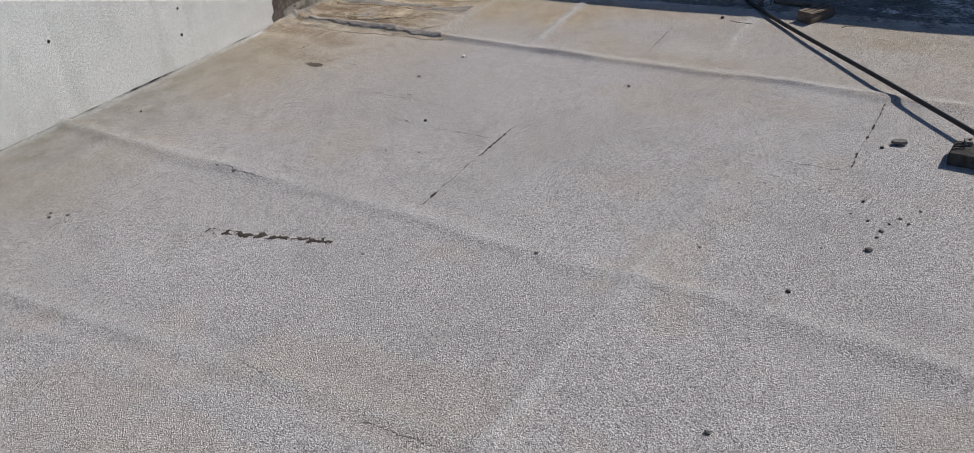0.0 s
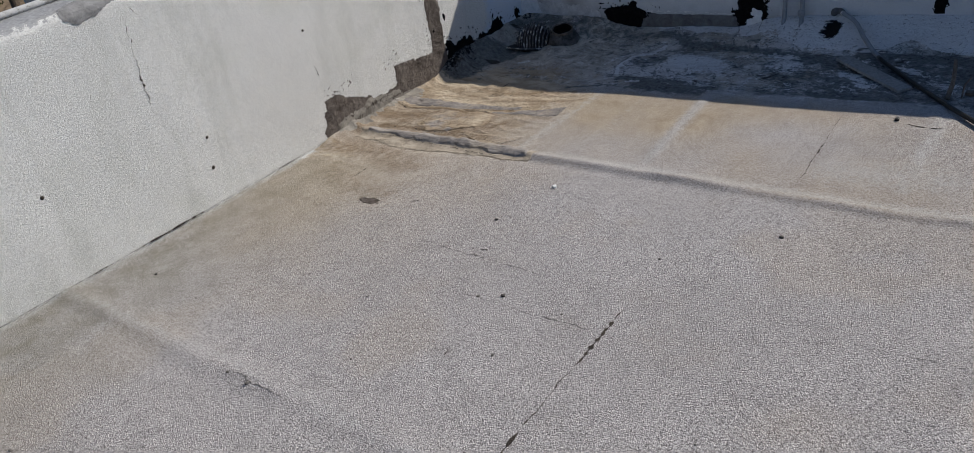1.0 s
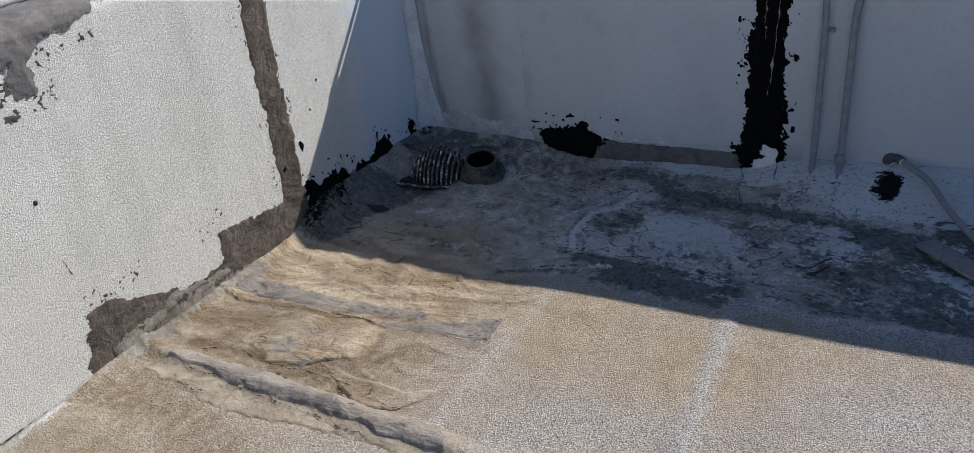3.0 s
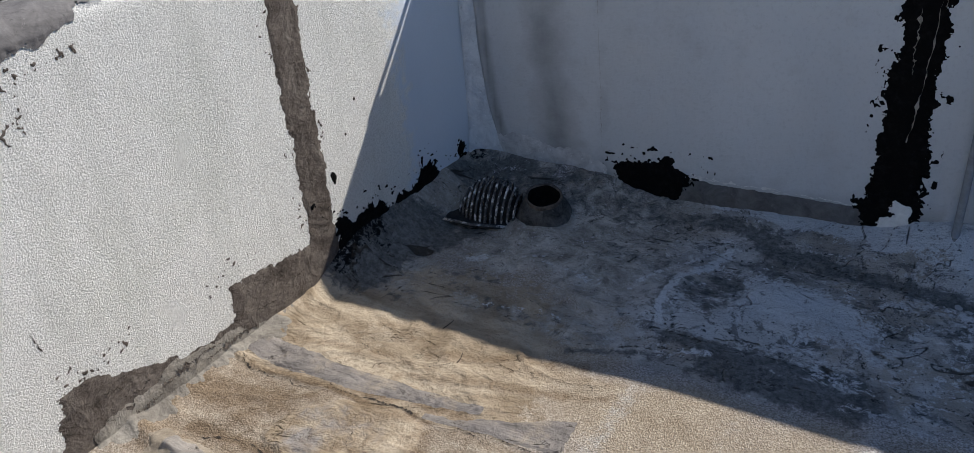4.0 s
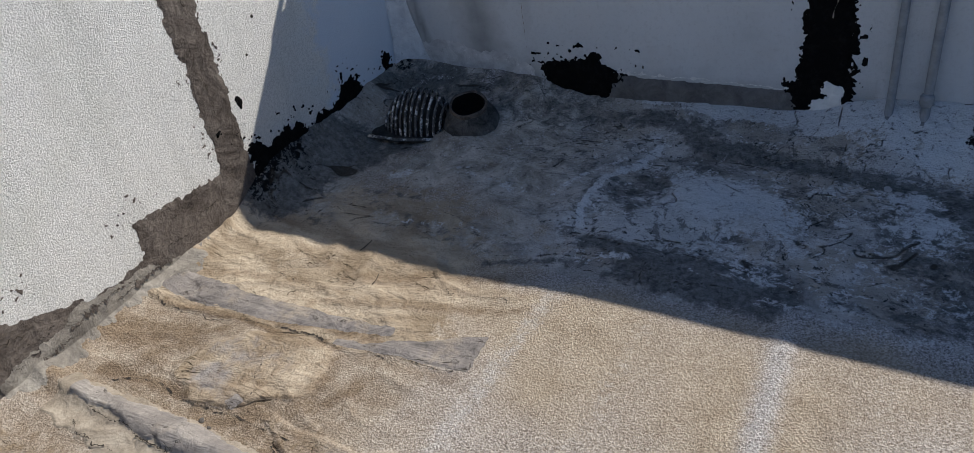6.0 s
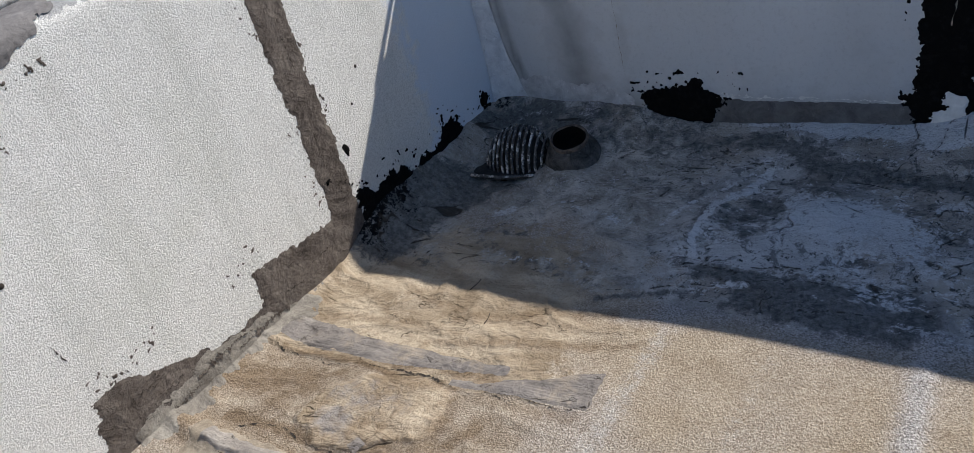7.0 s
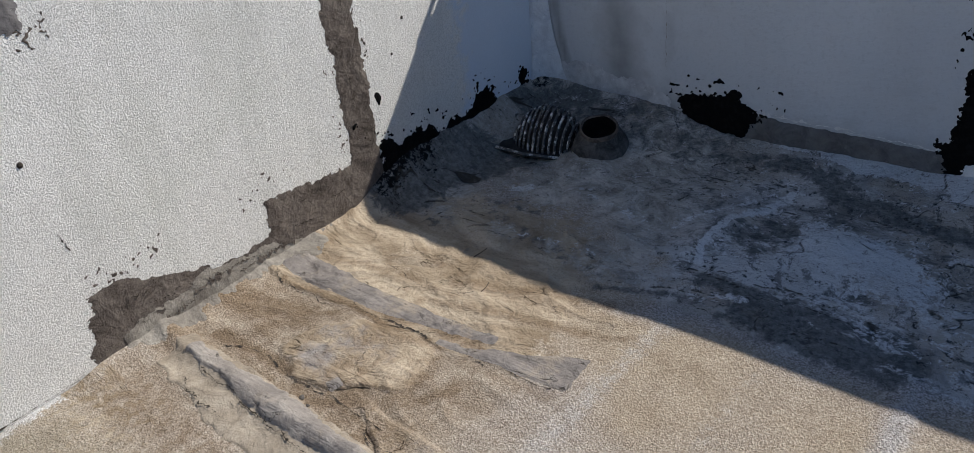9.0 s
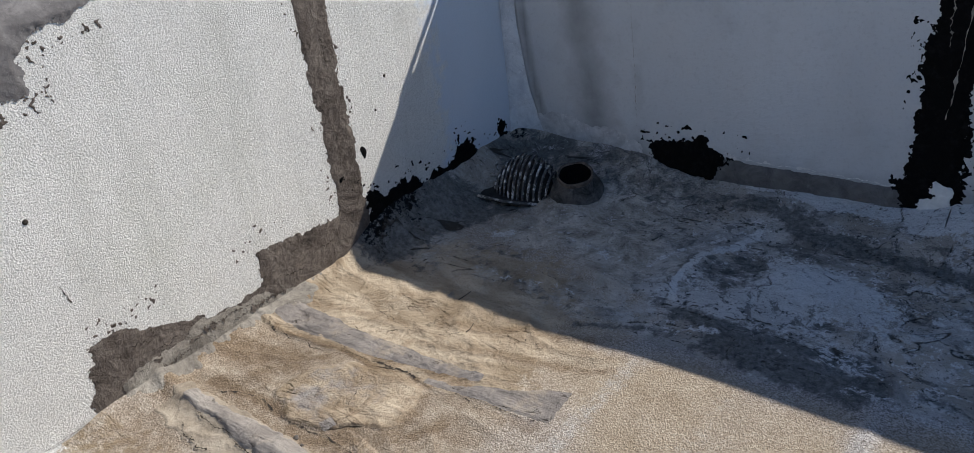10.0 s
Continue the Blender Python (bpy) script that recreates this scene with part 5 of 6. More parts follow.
def vent_pipe():
    x, y = 0.573, -0.222
    z0 = float(roof_z(x, y)) - 0.048
    thing = new("vent_pipe")
    thing.matrix_world = pose(x, y, z0, 13, 6, 0)
    tagged(thing, "short open vent pipe with a rusty rim bedded in mastic", "pipe")
    bm = bmesh.new()
    prof = [(0.112, 0.004), (0.095, 0.044), (0.080, 0.076), (0.067, 0.094), (0.070, 0.102), (0.0685, 0.111), (0.064, 0.113), (0.060, 0.107), (0.058, 0.062), (0.0, 0.062)]
    rings = []
    for r, z in prof:
        rings.append([bm.verts.new((r * math.cos(a) * (1 + 0.02 * math.sin(3 * a)), r * math.sin(a), z + 0.002 * math.sin(5 * a + r * 90))) for a in [2 * math.pi * j / 32 for j in range(32)]])
    for a, b in zip(rings[:4], rings[1:4]):
        for j in range(32):
            bm.faces.new((a[j], a[(j + 1) % 32], b[(j + 1) % 32], b[j]))
    bottom = bm
    rim, bore = bmesh.new(), bmesh.new()
    for piece, chosen in ((rim, rings[3:8]), (bore, rings[7:])):
        rr = [[piece.verts.new(v.co) for v in ring] for ring in chosen]
        for a, b in zip(rr, rr[1:]):
            for j in range(32):
                piece.faces.new((a[j], a[(j + 1) % 32], b[(j + 1) % 32], b[j]))
    for ring in rings[4:]:
        for v in ring:
            bottom.verts.remove(v)
    part("collar", bottom, M_MOUND, thing, "collar of dark mastic", True)
    part("rim", rim, M_RUST, thing, "flaking rusty rim", True)
    # closed shallow bore; its black colour stands in for the shade of a deep hole
    part("bore", bore, M_TAR, thing, "shallow bore blackened for the darkness inside", True)
    return thing


M_MOUND = mortar_material("tarred mastic", (0.035, 0.033, 0.031), (0.15, 0.142, 0.134), 1.5, 0.85, 0.012)
M_GREY_DARK = mortar_material("dark grey mastic", (0.028, 0.026, 0.024), (0.085, 0.08, 0.075))
drain_strainer()
vent_pipe()


def conduit(name, points, r, label, clamp_at, joint=None):
    thing = new(name)
    thing.location = points[0]
    base = Vector(points[0])
    tagged(thing, label, "conduit", "conduits on the house wall")
    way = [p - base for p in smooth_way(points, 8)]
    part("tube", tube_bm(way, r, 14), M_CONDUIT, thing, "", True)
    for z in clamp_at:
        p = min(way, key=lambda q: abs(q.z + base.z - z))
        part("clamp", block_bm(0.05, 0.012, 0.016, pose(p.x + 0.012, p.y + 0.008, p.z), bevel=0.003), M_CONDUIT, thing, "painted pipe clamp")
    foot = [way[0] + Vector((0, -0.004, -0.03)), way[0] + Vector((0, -0.002, -0.008)), way[1] + Vector((0, 0, 0.004)), way[2]]
    part("foot", tube_bm(foot, [r * 2.6, r * 1.9, r * 1.3, r * 1.03], 14), M_GREY, thing, "foot smeared with grey coating", True)
    if joint:
        p = Vector(joint) - base
        part("coupling", tube_bm([p, p + Vector((0, 0, 0.008)), p + Vector((0, 0, 0.03)), p + Vector((0, 0, 0.038))], [r * 1.15, r * 1.5, r * 1.5, r * 1.15], 14), M_CONDUIT, thing, "round coupling", True)
    return thing


def y_house(x, off):
    return float(far_y(x)) - off


conduit("conduit", [(1.925, y_house(1.93, 0.07), 0.075), (1.928, y_house(1.93, 0.035), 0.16), (1.93, y_house(1.93, 0.022), 0.40), (1.932, y_house(1.93, 0.020), 0.66), (1.926, y_house(1.93, 0.02), 0.84)], 0.0125,
        "grey painted steel conduit rising to a small box", (0.64,))
conduit("conduit", [(2.022, y_house(2.03, 0.075), 0.07), (2.025, y_house(2.03, 0.04), 0.15), (2.028, y_house(2.03, 0.024), 0.42), (2.034, y_house(2.03, 0.022), 0.70), (2.06, y_house(2.06, 0.022), 0.785), (2.13, y_house(2.1, 0.022), 0.832), (2.6, y_house(2.6, 0.022), 0.85)], 0.0135,
        "grey painted steel conduit bending along the wall", (), (2.0235, y_house(2.03, 0.046), 0.135))


def junction_box():
    thing = new("junction_box")
    thing.location = (1.925, y_house(1.925, 0.0), 0.82)
    tagged(thing, "small grey weathered electrical junction box on the wall", "junction box")
    part("body", block_bm(0.075, 0.045, 0.075, pose(0, -0.021, 0), bevel=0.005), M_CONDUIT, thing)
    part("cover", block_bm(0.082, 0.006, 0.082, pose(0, -0.0475, -0.0035), bevel=0.002), M_PIPE, thing, "darker cover plate")


junction_box()


def wall_bolt():
    thing = new("wall_bolt")
    thing.location = (2.80, y_house(2.8, 0.0), 0.375)
    tagged(thing, "pale ring bolt fixed in the plaster wall", "bolt")
    ring = [(0.014 * math.cos(a), -0.012, 0.014 * math.sin(a)) for a in [2 * math.pi * k / 18 for k in range(19)]]
    part("ring", tube_bm(ring, 0.0045, 8, False), M_WHITE, thing, "", True)
    part("shank", tube_bm([(0, 0.01, 0), (0, -0.014, 0)], 0.006, 8), M_RUST, thing, "dark shank", True)


wall_bolt()


def roof_pipe():
    """The conduit that leaves the wall and runs over the roof."""
    pts = [(2.215, 0.0, 0.150), (2.26, -0.05, 0.146), (2.33, -0.12, 0.122), (2.40, -0.235, 0.072), (2.50, -0.40, 0.036), (2.65, -0.61, 0.022), (2.80, -0.82, 0.018), (2.98, -1.07, 0.020), (3.27, -1.44, 0.030), (3.60, -1.845, 0.040), (4.02, -2.37, 0.050), (4.6, -3.10, 0.055), (5.4, -4.1, 0.05), (6.4, -5.35, 0.03)]
    thing = new("roof_conduit")
    base = Vector(pts[0])
    thing.location = base
    tagged(thing, "grey conduit from the wall, then black hose across the roof", "conduit")
    way = [p - base for p in smooth_way(pts, 8)]
    part("tube", tube_bm(way[:33], 0.0118, 14), M_CONDUIT, thing, "grey painted length", True)
    part("hose", tube_bm(way[32:], 0.0108, 14), M_HOSE, thing, "black rubber length", True)
    part("elbow", tube_bm(smooth_way([(-0.03, 0.02, -0.03), (-0.022, -0.005, 0.0), (0.004, -0.006, 0.004), (0.024, -0.030, 0.0)], 5), [0.020] * 8 + [0.0165] * 8, 14), M_PIPE, thing, "dark elbow fitting", True)
    part("collar", tube_bm([way[3], way[4], way[5]], [0.0145, 0.0165, 0.0145], 14), M_WHITE, thing, "pale collar", True)


roof_pipe()


def coping_rail():
    thing = new("rail_pipe")
    thing.location = (0, -3.0, 1.12)
    tagged(thing, "whitewashed weathered pipe lying along the parapet's outer edge", "pipe rail")
    pts = [(float(wall_x(y)) - 0.215, y + 3.0, float(parapet_top(y)) + 0.021 - 1.12) for y in np.arange(-9.9, 0.3, 0.3)]
    part("tube", tube_bm(pts, 0.0155, 12), M_LIME, thing, "", True)


coping_rail()


def angle_bracket():
    thing = new("angle_bracket")
    thing.location = (float(wall_x(-2.68)) - 0.13, -2.68, float(parapet_top(-2.68)) + 0.012)
    thing.rotation_euler = (0, 0, radians(12))
    tagged(thing, "small rusty steel angle bracket on the coping", "bracket")
    part("foot", block_bm(0.07, 0.05, 0.006, pose(0.02, 0, 0), bevel=0.001), M_RUST, thing)
    part("upright", block_bm(0.006, 0.05, 0.065, pose(-0.018, 0, 0.004), bevel=0.001), M_RUST, thing)


angle_bracket()


def top_conduit():
    """A thin pipe on the house wall's top near the corner."""
    thing = new("top_conduit")
    thing.location = (0.1, 0.08, 1.244)
    tagged(thing, "thin conduit lying along the house wall's top", "conduit")
    part("tube", tube_bm([(x - 0.1, float(far_y(x)) - 0.06, 0) for x in np.linspace(-0.4, 0.53, 16)], 0.0105, 12), M_CONDUIT, thing, "", True)
    for x in (0.395, 0.05):
        part("saddle", block_bm(0.02, 0.03, 0.034, pose(x, float(far_y(x + 0.1)) - 0.056, -0.045), bevel=0.003), M_CONDUIT, thing)


top_conduit()


# ---- loose things on the roof ----
def rest(x, y):
    return float(roof_z(x, y))


def pebble_mesh(seed, flat=0.7):
    rng = random.Random(seed)
    bm = bmesh.new()
    bmesh.ops.create_icosphere(bm, subdivisions=2, radius=1.0)
    off = Vector((rng.uniform(0, 9), rng.uniform(0, 9), rng.uniform(0, 9)))
    for v in bm.verts:
        v.co *= 1 + 0.38 * noise.noise(v.co * 1.1 + off)
        v.co.z *= flat
    me = bpy.data.meshes.new("pebble")
    bm.to_mesh(me)
    bm.free()
    return me


PEBBLES = [pebble_mesh(k, 0.5 + 0.08 * k) for k in range(5)]
for me in PEBBLES:
    me.materials.append(M_PEBBLE)
WHITE_PEBBLE = pebble_mesh(9, 0.9)
WHITE_PEBBLE.materials.append(M_WHITE)
FLAKE = pebble_mesh(15, 0.22)
FLAKE.materials.append(plain_material("pale coating flake", (0.36, 0.355, 0.345), (0.56, 0.55, 0.535), 60, 0.9))
BLACK_PEBBLE = pebble_mesh(12, 0.85)
BLACK_PEBBLE.materials.append(M_BLACK)


def pebble(x, y, r, k=0, mesh=None, label="small dark stone lying on the roof", name="pebble"):
    ob = new(name, mesh or PEBBLES[k % 5])
    r *= 0.58
    ob.matrix_world = pose(x, y, rest(x, y) + 0.45 * r, 0, 0, 47 * k) @ Matrix.Diagonal((r * 1.2, r, r, 1))
    return tagged(ob, label, "stone", "loose stones on the roof")


pebble(1.515, -2.075, 0.017, 1, WHITE_PEBBLE, "small white stone on the roof")
pebble(2.715, -1.105, 0.019, 2, BLACK_PEBBLE, "small shiny black stone on the roof")
STONES = ((2.729, -3.736, 0.011), (3.766, -3.31, 0.020), (1.419, -2.398, 0.013), (2.531, -2.207, 0.014), (1.746, -2.873, 0.013), (1.66, -2.905, 0.011), (1.202, -3.614, 0.013), (1.09, -3.60, 0.010), (3.723, -2.538, 0.013),
          (3.709, -2.99, 0.012), (3.84, -3.07, 0.012), (3.79, -3.175, 0.014), (3.87, -3.10, 0.009), (3.74, -3.12, 0.010), (3.81, -3.12, 0.008), (3.90, -3.0, 0.009), (3.68, -3.09, 0.007), (3.78, -3.22, 0.010), (3.568, -3.641, 0.013), (3.495, -4.338, 0.013),
          (2.13, -3.95, 0.008), (0.752, -4.145, 0.012), (0.689, -4.188, 0.012), (0.66, -4.16, 0.009), (0.195, -3.229, 0.010), (1.896, -3.177, 0.010), (3.241, -3.487, 0.009), (3.26, -3.0, 0.008), (2.175, -2.475, 0.008), (1.45, -3.37, 0.007),
          (0.564, -1.686, 0.012), (0.60, -1.70, 0.008), (2.62, -3.3, 0.006), (3.05, -4.0, 0.006), (3.62, -3.35, 0.007), (3.55, -2.95, 0.006), (0.9, -3.0, 0.007), (0.55, -3.3, 0.008), (1.25, -3.05, 0.006), (2.0, -2.9, 0.007))
for k, (x, y, r) in enumerate(STONES):
    pebble(x, y, r, k)
STONES_SHADE = ((0.66, -0.50, 0.010), (0.69, -0.49, 0.009), (1.96, -0.335, 0.016), (1.99, -0.345, 0.012), (2.03, -0.33, 0.010), (1.62, -0.30, 0.010), (2.36, -0.99, 0.014), (2.33, -0.98, 0.009))
for k, (x, y, r) in enumerate(STONES_SHADE):
    pebble(x, y, 1.25 * r, k, FLAKE, "pale flake of coating on the roof")


def flat_stone():
    rng = random.Random(5)
    bm = bmesh.new()
    ring = [(0.031 * math.cos(a) * rng.uniform(0.75, 1.1), 0.015 * math.sin(a) * rng.uniform(0.8, 1.1)) for a in [2 * math.pi * k / 11 for k in range(11)]]
    low, high = [bm.verts.new((x, y, 0)) for x, y in ring], [bm.verts.new((0.92 * x, 0.9 * y, 0.014)) for x, y in ring]
    bm.faces.new(low[::-1])
    bm.faces.new(high)
    for k in range(11):
        bm.faces.new((low[k], low[(k + 1) % 11], high[(k + 1) % 11], high[k]))
    ob = part("flat_stone", bm, M_PEBBLE)
    ob.matrix_world = pose(3.783, -2.488, rest(3.783, -2.488) + 0.006, 6, -4, 8)
    tagged(ob, "flat dark chip of stone lying on the roof", "stone")


flat_stone()


def wired_block():
    thing = new("concrete_block")
    thing.matrix_world = pose(4.035, -2.555, rest(4.05, -2.56), 0, 0, -8)
    tagged(thing, "dark tarred concrete block with a wire loop beside the hose", "block")
    part("block", block_bm(0.135, 0.125, 0.052, None, 0.0015, 0.006, 2, 3), M_GREY_DARK, thing)
    loop = smooth_way([(-0.03, 0.02, 0.054), (-0.045, -0.015, 0.075), (-0.06, -0.01, 0.058), (-0.02, 0.0, 0.066), (-0.03, 0.045, 0.06), (-0.01, 0.05, 0.075)], 6)
    part("wire", tube_bm(loop, 0.0028, 6), M_BLACK, thing, "bent black wire", True)
    part("clip", block_bm(0.028, 0.035, 0.018, pose(-0.02, 0.045, 0.05, 0, 0, 20), 0.001, 0.003), M_CONCRETE, thing, "pale clip")


wired_block()


def loose_brick():
    thing = new("wood_block")
    thing.matrix_world = pose(3.215, -1.015, rest(3.215, -1.015), 0, 0, 58)
    tagged(thing, "weathered wooden block lying at the edge of the shade", "wood block")
    part("timber", block_bm(0.195, 0.095, 0.06, None, 0.002, 0.006, 2, 8), M_WOOD, thing)
    for s in (-0.018, 0.016):
        part("groove", block_bm(0.16, 0.004, 0.002, pose(0, s, 0.0595), bevel=0), M_CRACK, thing)


loose_brick()


def loose_board():
    a, b = Vector((2.335, -0.435, 0)), Vector((2.69, -0.785, 0))
    mid, way = (a + b) / 2, b - a
    ob = part("board", block_bm(way.length, 0.075, 0.014, None, 0.0012, 0.003, 3, 6), M_BOARD)
    ob.matrix_world = pose(mid.x, mid.y, rest(mid.x, mid.y) + 0.012, 0, 2.5, math.degrees(math.atan2(way.y, way.x)))
    tagged(ob, "weathered grey board lying in the shade", "board")


loose_board()


def sticks():
    z = rest(2.88, -0.85)
    pts = smooth_way([(2.875, -0.86, z + 0.004), (2.885, -0.78, z + 0.06), (2.88, -0.70, z + 0.13)], 5)
    tagged(part("stick", tube_bm(pts, [0.011] * 5 + [0.009] * 6, 8), M_WOOD, None, "", True), "short weathered stick leaning from the roof", "stick")
    pts = smooth_way([(2.93, -0.84, z + 0.004), (2.935, -0.80, z + 0.05), (2.955, -0.78, z + 0.08)], 5)
    tagged(part("stick", tube_bm(pts, 0.004, 6), M_WOOD, None, "", True), "thin curved twig beside a stick", "stick")
    bm = block_bm(0.26, 0.035, 0.016, pose(3.07, -0.805, rest(3.07, -0.805) + 0.004, 0, 0, -6), 0.0012, 0.004, 2, 3)
    tagged(part("batten", bm, M_WOOD), "weathered wooden batten lying in the shade", "board")


sticks()

TWIGS = ((0.69, -1.085, 100, 0.05), (0.575, -0.955, 75, 0.05), (1.74, -3.22, 95, 0.03), (2.80, -1.16, 160, 0.07), (2.88, -1.18, 20, 0.04), (3.42, -1.1, 8, 0.08), (0.95, -2.35, 30, 0.03), (1.5, -2.62, 5, 0.03), (3.38, -1.12, 60, 0.03))
for k, (x, y, turn, length) in enumerate(TWIGS):
    c, s = math.cos(radians(turn)) * length / 2, math.sin(radians(turn)) * length / 2
    pts = smooth_way([(x - c, y - s, rest(x - c, y - s) + 0.002), (x + 0.004, y - 0.003, rest(x, y) + 0.003), (x + c, y + s, rest(x + c, y + s) + 0.004)], 4)
    tagged(part("twig", tube_bm(pts, [0.0016] * 4 + [0.0012] * 5, 6), M_CRACK, None, "", True), "thin dry twig lying on the roof", "twig", "twigs")


# ---- beyond the parapet ----
def hill_z(x, y):
    far = np.maximum(-np.asarray(x, float) - 1.2, 0)
    return -3.0 + 2.2 * sstep(1.0, 22, far) + 5.0 * sstep(40, 120, far) + 0.25 * fbm(np.asarray(x) * 0.15, np.asarray(y) * 0.15, 151, 3)


def build_ground():
    xs = np.concatenate([np.linspace(-3000, -150, 12), np.linspace(-140, 20, 120), np.linspace(40, 3000, 12)])
    ys = np.concatenate([np.linspace(-3000, -120, 12), np.linspace(-110, 110, 120), np.linspace(130, 3000, 12)])
    x, y = np.meshgrid(xs, ys, indexing="ij")
    ob = grid_mesh("ground", np.stack([x, y, hill_z(x, y)], -1), M_DIRT)
    return tagged(ob, "dry brown earth slope beside the house", "ground", kind="structure")


build_ground()


def neighbour_ledge():
    bm = bmesh.new()
    n = 40
    for y0, y1, x0, x1, top in ((-2.76, 0.6, -0.28, -0.80, 1.07),):
        rows = []
        for k in range(n):
            y = y0 + (y1 - y0) * k / (n - 1)
            wx = float(wall_x(y))
            w = 0.012 * float(fbm(y * 4, 0, 155, 3))
            rows.append([bm.verts.new(p) for p in ((wx + x0, y, -3.2), (wx + x0, y, top + 0.06), (wx + x0 - 0.10, y, top + 0.07 + w), (wx + x0 - 0.28, y, top + 0.05 - w), (wx + x1 + w, y, top), (wx + x1, y, -3.2))])
        for a, b in zip(rows, rows[1:]):
            for j in range(5):
                bm.faces.new((a[j], a[j + 1], b[j + 1], b[j]))
        bm.faces.new(rows[0])
        bm.faces.new(rows[-1][::-1])
    ob = part("wall_neighbour", bm, M_FLAKED)
    tagged(ob, "old rendered wall with flaking white and pink paint", "wall", kind="structure")


neighbour_ledge()


def tree(x, y, tall, wide, seed, leaves=11000):
    rng = random.Random(seed)
    z0 = float(hill_z(x, y))
    thing = new("tree")
    thing.location = (x, y, z0)
    tagged(thing, "leafy dark green tree on the slope beyond the parapet", "tree", "trees on the slope")
    bm = tube_bm(smooth_way([(0, 0, -0.2), (0.1, 0.05, tall * 0.25), (-0.05, 0.1, tall * 0.55), (0.05, 0, tall * 0.8)], 5), [0.22 * (1 - 0.05 * k) for k in range(16)], 9)
    part("trunk", bm, M_BARK, thing, "rough brown trunk", True)
    clumps = []
    for k in range(15):
        a, h = rng.uniform(0, 6.28), rng.uniform(0.12, 1.0)
        r = wide * (0.35 + 0.65 * math.sin(math.pi * min(0.95, h * 0.85 + 0.1))) * rng.uniform(0.4, 1.0)
        tip = Vector((r * math.cos(a), r * math.sin(a), tall * h))
        clumps.append((tip, wide * rng.uniform(0.28, 0.5)))
        if k < 7:
            part("limb", tube_bm(smooth_way([(0, 0, tall * 0.35 * h + 0.3), tip * 0.5 + Vector((0, 0, 0.1)), tip], 4), [0.09 - 0.008 * j for j in range(9)], 6), M_BARK, thing, "", True)
    verts, faces = [], []
    for k in range(leaves):
        c, r = clumps[rng.randrange(len(clumps))]
        d = Vector((rng.gauss(0, 1), rng.gauss(0, 1), rng.gauss(0, 0.8))).normalized() * r * rng.uniform(0.55, 1.08)
        p = c + d
        u = Vector((rng.gauss(0, 1), rng.gauss(0, 1), rng.gauss(0, 0.6))).normalized()
        w = u.orthogonal().normalized()
        s = rng.uniform(0.04, 0.095)
        i = len(verts)
        verts += [p - u * s, p + w * s * 0.55, p + u * s, p - w * s * 0.55]
        faces.append((i, i + 1, i + 2, i + 3))
    link_mesh("crown", verts, faces, M_LEAF, thing, "uneven crown of small leaves", False)


for k, (x, y, tall, wide) in enumerate(((-18.5, 12.6, 4.6, 2.4), (-17.5, 9.2, 4.4, 2.2), (-20, 16.2, 5.0, 2.6), (-24, 9.5, 5.6, 3.0), (-22, 5.6, 5.2, 2.4), (-26, 13.5, 6.0, 3.2), (-23, 2.0, 5.6, 2.8), (-26, 20.0, 6.0, 3.2), (-29, 6.0, 6.4, 3.2), (-20.5, 6.6, 3.4, 2.4), (-17.0, 11.2, 2.8, 2.0), (-18.5, 14.4, 3.0, 2.2), (-18.5, 7.9, 3.0, 2.0), (-23.0, 3.5, 3.4, 2.4), (-31, 17, 8.5, 4.5), (-34, 10, 9, 4.8), (-33, 25, 9, 4.8), (-34, 3, 9, 4.8))):
    tree(x, y, tall, wide, 200 + k)


def shrub(x, y, seed, size=0.5):
    rng = random.Random(seed)
    verts, faces = [], []
    for k in range(700):
        d = Vector((rng.gauss(0, 1), rng.gauss(0, 1), abs(rng.gauss(0, 1)))).normalized() * size * rng.uniform(0.3, 1.0)
        d.z *= 0.7
        u = Vector((rng.gauss(0, 1), rng.gauss(0, 1), rng.gauss(0, 1))).normalized()
        w = u.orthogonal().normalized()
        s, i = rng.uniform(0.02, 0.06), len(verts)
        verts += [d - u * s, d + w * s * 0.4, d + u * s, d - w * s * 0.4]
        faces.append((i, i + 1, i + 2, i + 3))
    ob = link_mesh("shrub", verts, faces, M_SHRUB, None, "", False)
    ob.location = (x, y, float(hill_z(x, y)))
    tagged(ob, "low dry green shrub on the earth slope", "shrub", "shrubs on the slope")


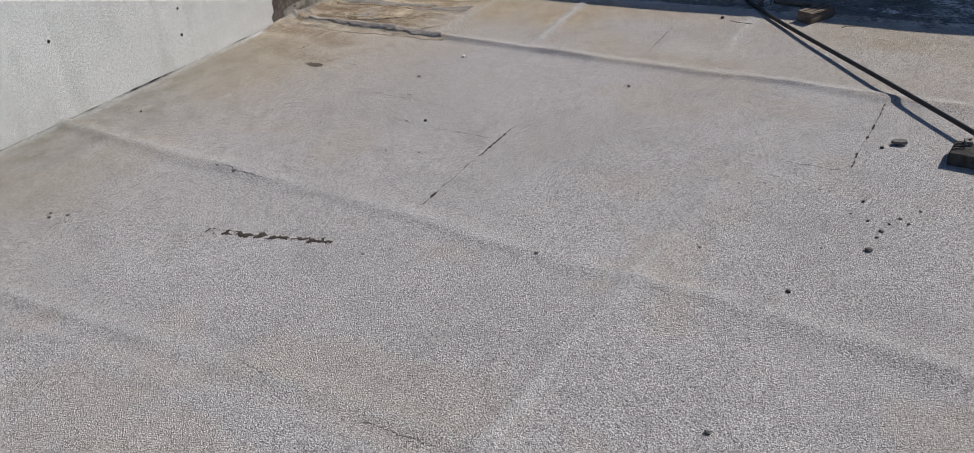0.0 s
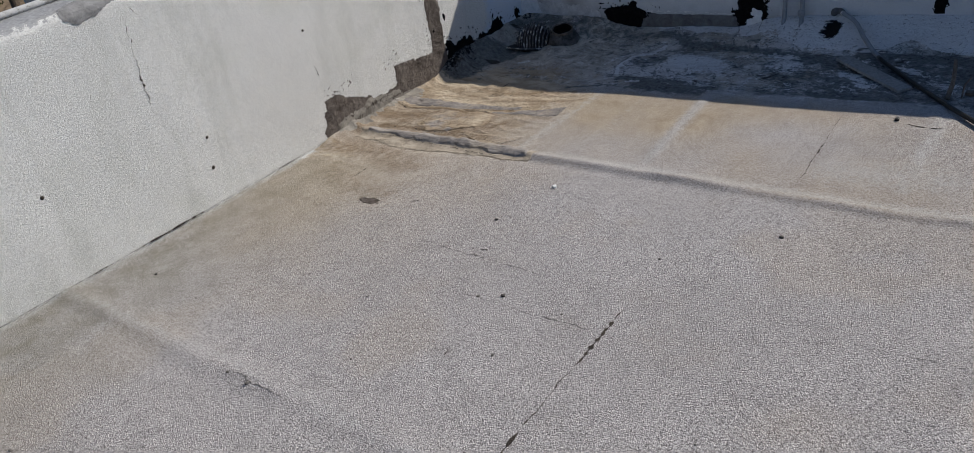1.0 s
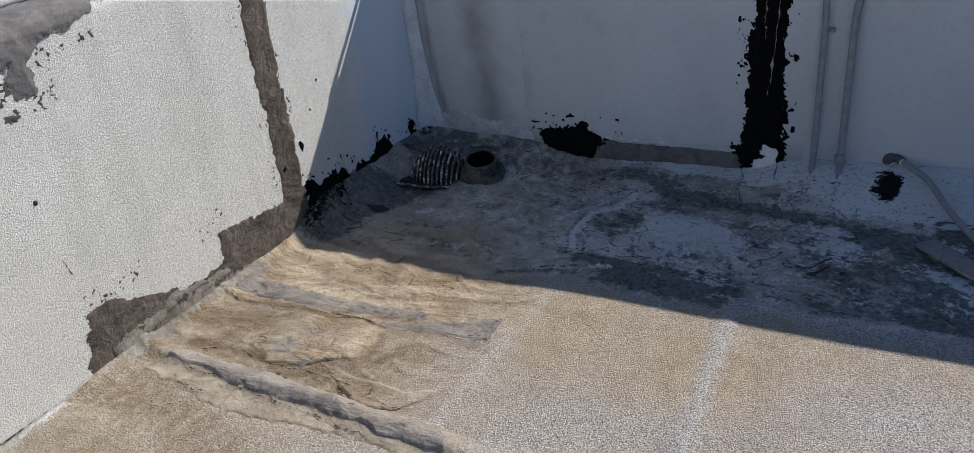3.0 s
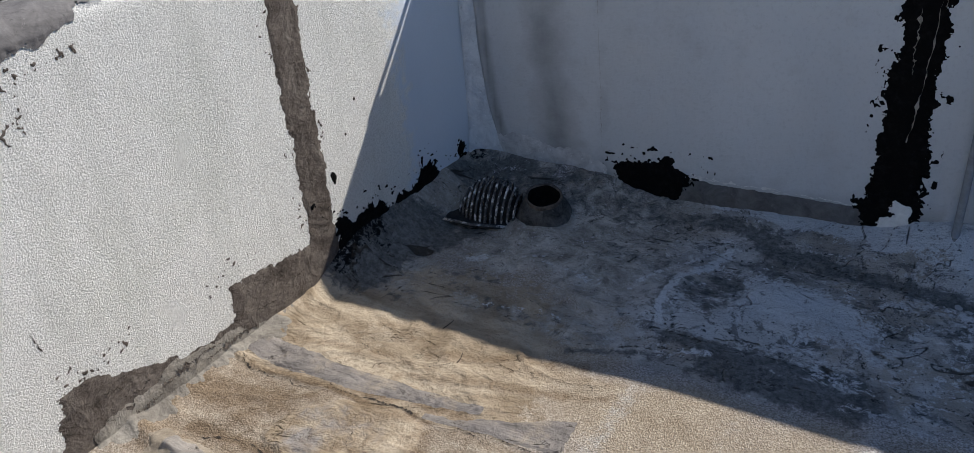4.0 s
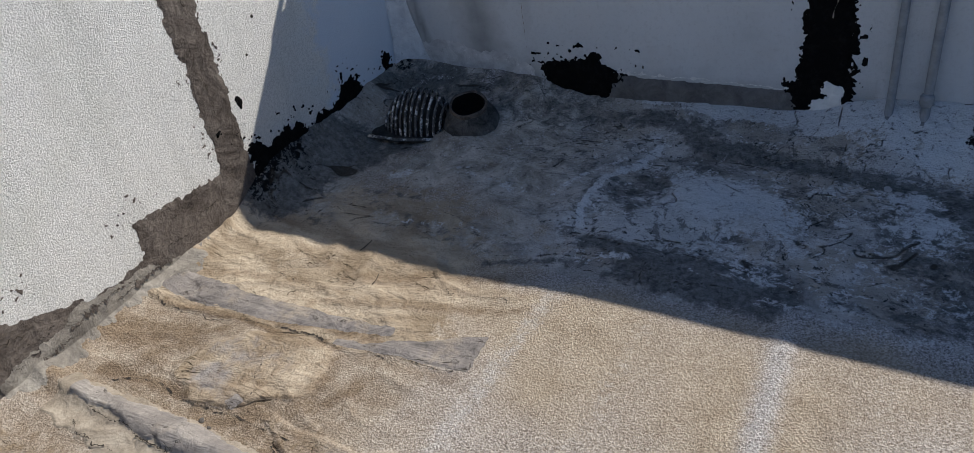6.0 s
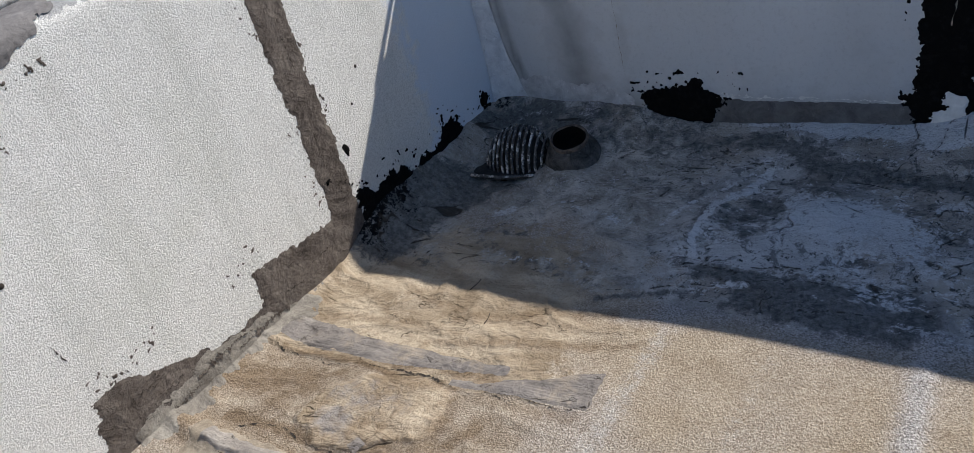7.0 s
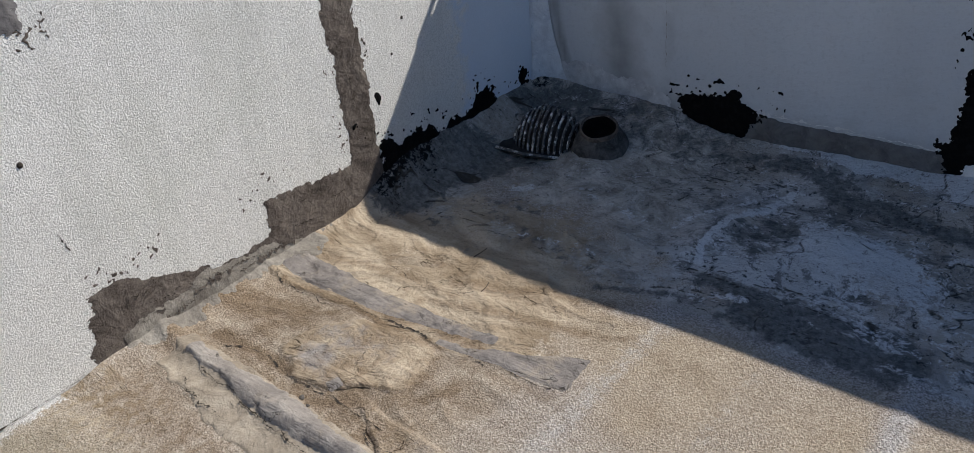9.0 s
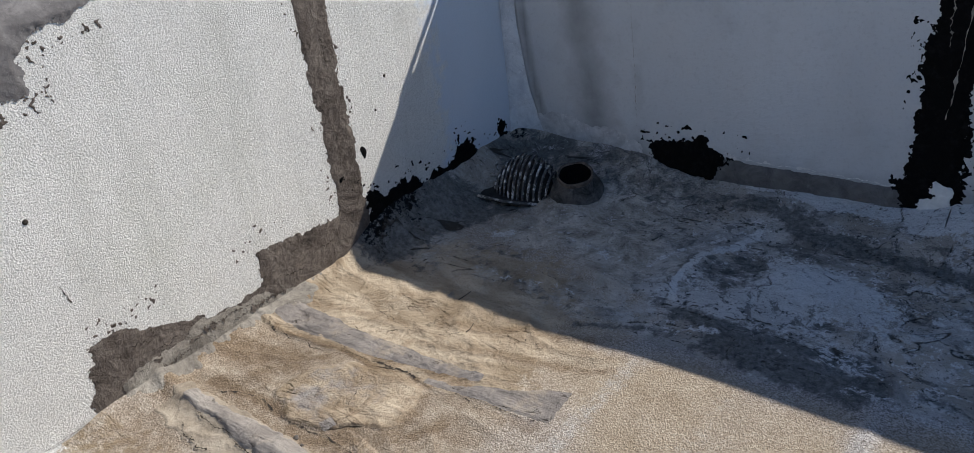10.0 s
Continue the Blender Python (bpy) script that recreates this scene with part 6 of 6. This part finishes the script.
for k in range(22):
    rng = random.Random(400 + k)
    shrub(rng.uniform(-21, -9), rng.uniform(1, 15), 500 + k, rng.uniform(0.25, 0.6))


def pole(x, y, tall, r, material, label):
    z0 = float(hill_z(x, y))
    ob = part("pole", tube_bm([(0, 0, -0.2), (0.01, 0, tall * 0.5), (0.0, 0.02, tall)], [r * 1.08, r, r * 0.92], 12), material, None, "", True)
    ob.location = (x, y, z0)
    return tagged(ob, label, "pole")


pole(-1.6, -2.60, 5.2, 0.055, M_POLE, "reddish brown timber pole standing by the parapet")
pole(-1.8, -2.345, 5.2, 0.028, M_BARK, "thin grey wooden pole with a rope tied on")


def rail_fence():
    thing = new("rail_fence")
    z0 = float(hill_z(-15, 4.5))
    thing.location = (-15, 4.56, z0)
    tagged(thing, "white painted wooden rail fence on the slope", "fence")
    for k in range(4):
        part("post", block_bm(0.10, 0.10, -0.22 - z0, pose(0, -1.9 * k, -0.1), bevel=0.012), M_WHITE, thing)
    for z in (-0.28, -0.60):
        part("rail", block_bm(0.04, 6.4, 0.075, pose(0.085, -3.1, z - z0), bevel=0.01), M_WHITE, thing)


rail_fence()


def cable(points, r, label, material=M_CABLE):
    base = Vector(points[0])
    ob = part("cable", tube_bm([p - base for p in smooth_way(points, 8)], r, 6), material, None, "", True)
    ob.location = base
    tagged(ob, label, "cable")


cable([(-1.8, -2.345, 1.27), (-2.0, -1.88, 1.24), (-9.0, 1.95, 0.69), (-16.0, 6.5, 0.6)], 0.008, "thick pale cable strung between the poles")
cable([(-15.0, 4.56, -0.34), (-15.0, 6.3, -0.46), (-15.0, 8.2, -0.5), (-15.0, 12.0, -0.3)], 0.016, "thin grey cable over the slope")
for k in range(6):
    x, y = -9.2 - 0.75 * k, 2.2 + 2.3 * k
    z0 = float(hill_z(x, y))
    ob = part("fence_post", tube_bm([(0, 0, -0.1), (0.01, 0.01, 0.75)], 0.03, 8), M_WOOD, None, "", True)
    ob.location = (x, y, z0)
    tagged(ob, "short weathered wooden fence post on the slope", "post", "fence posts on the slope")
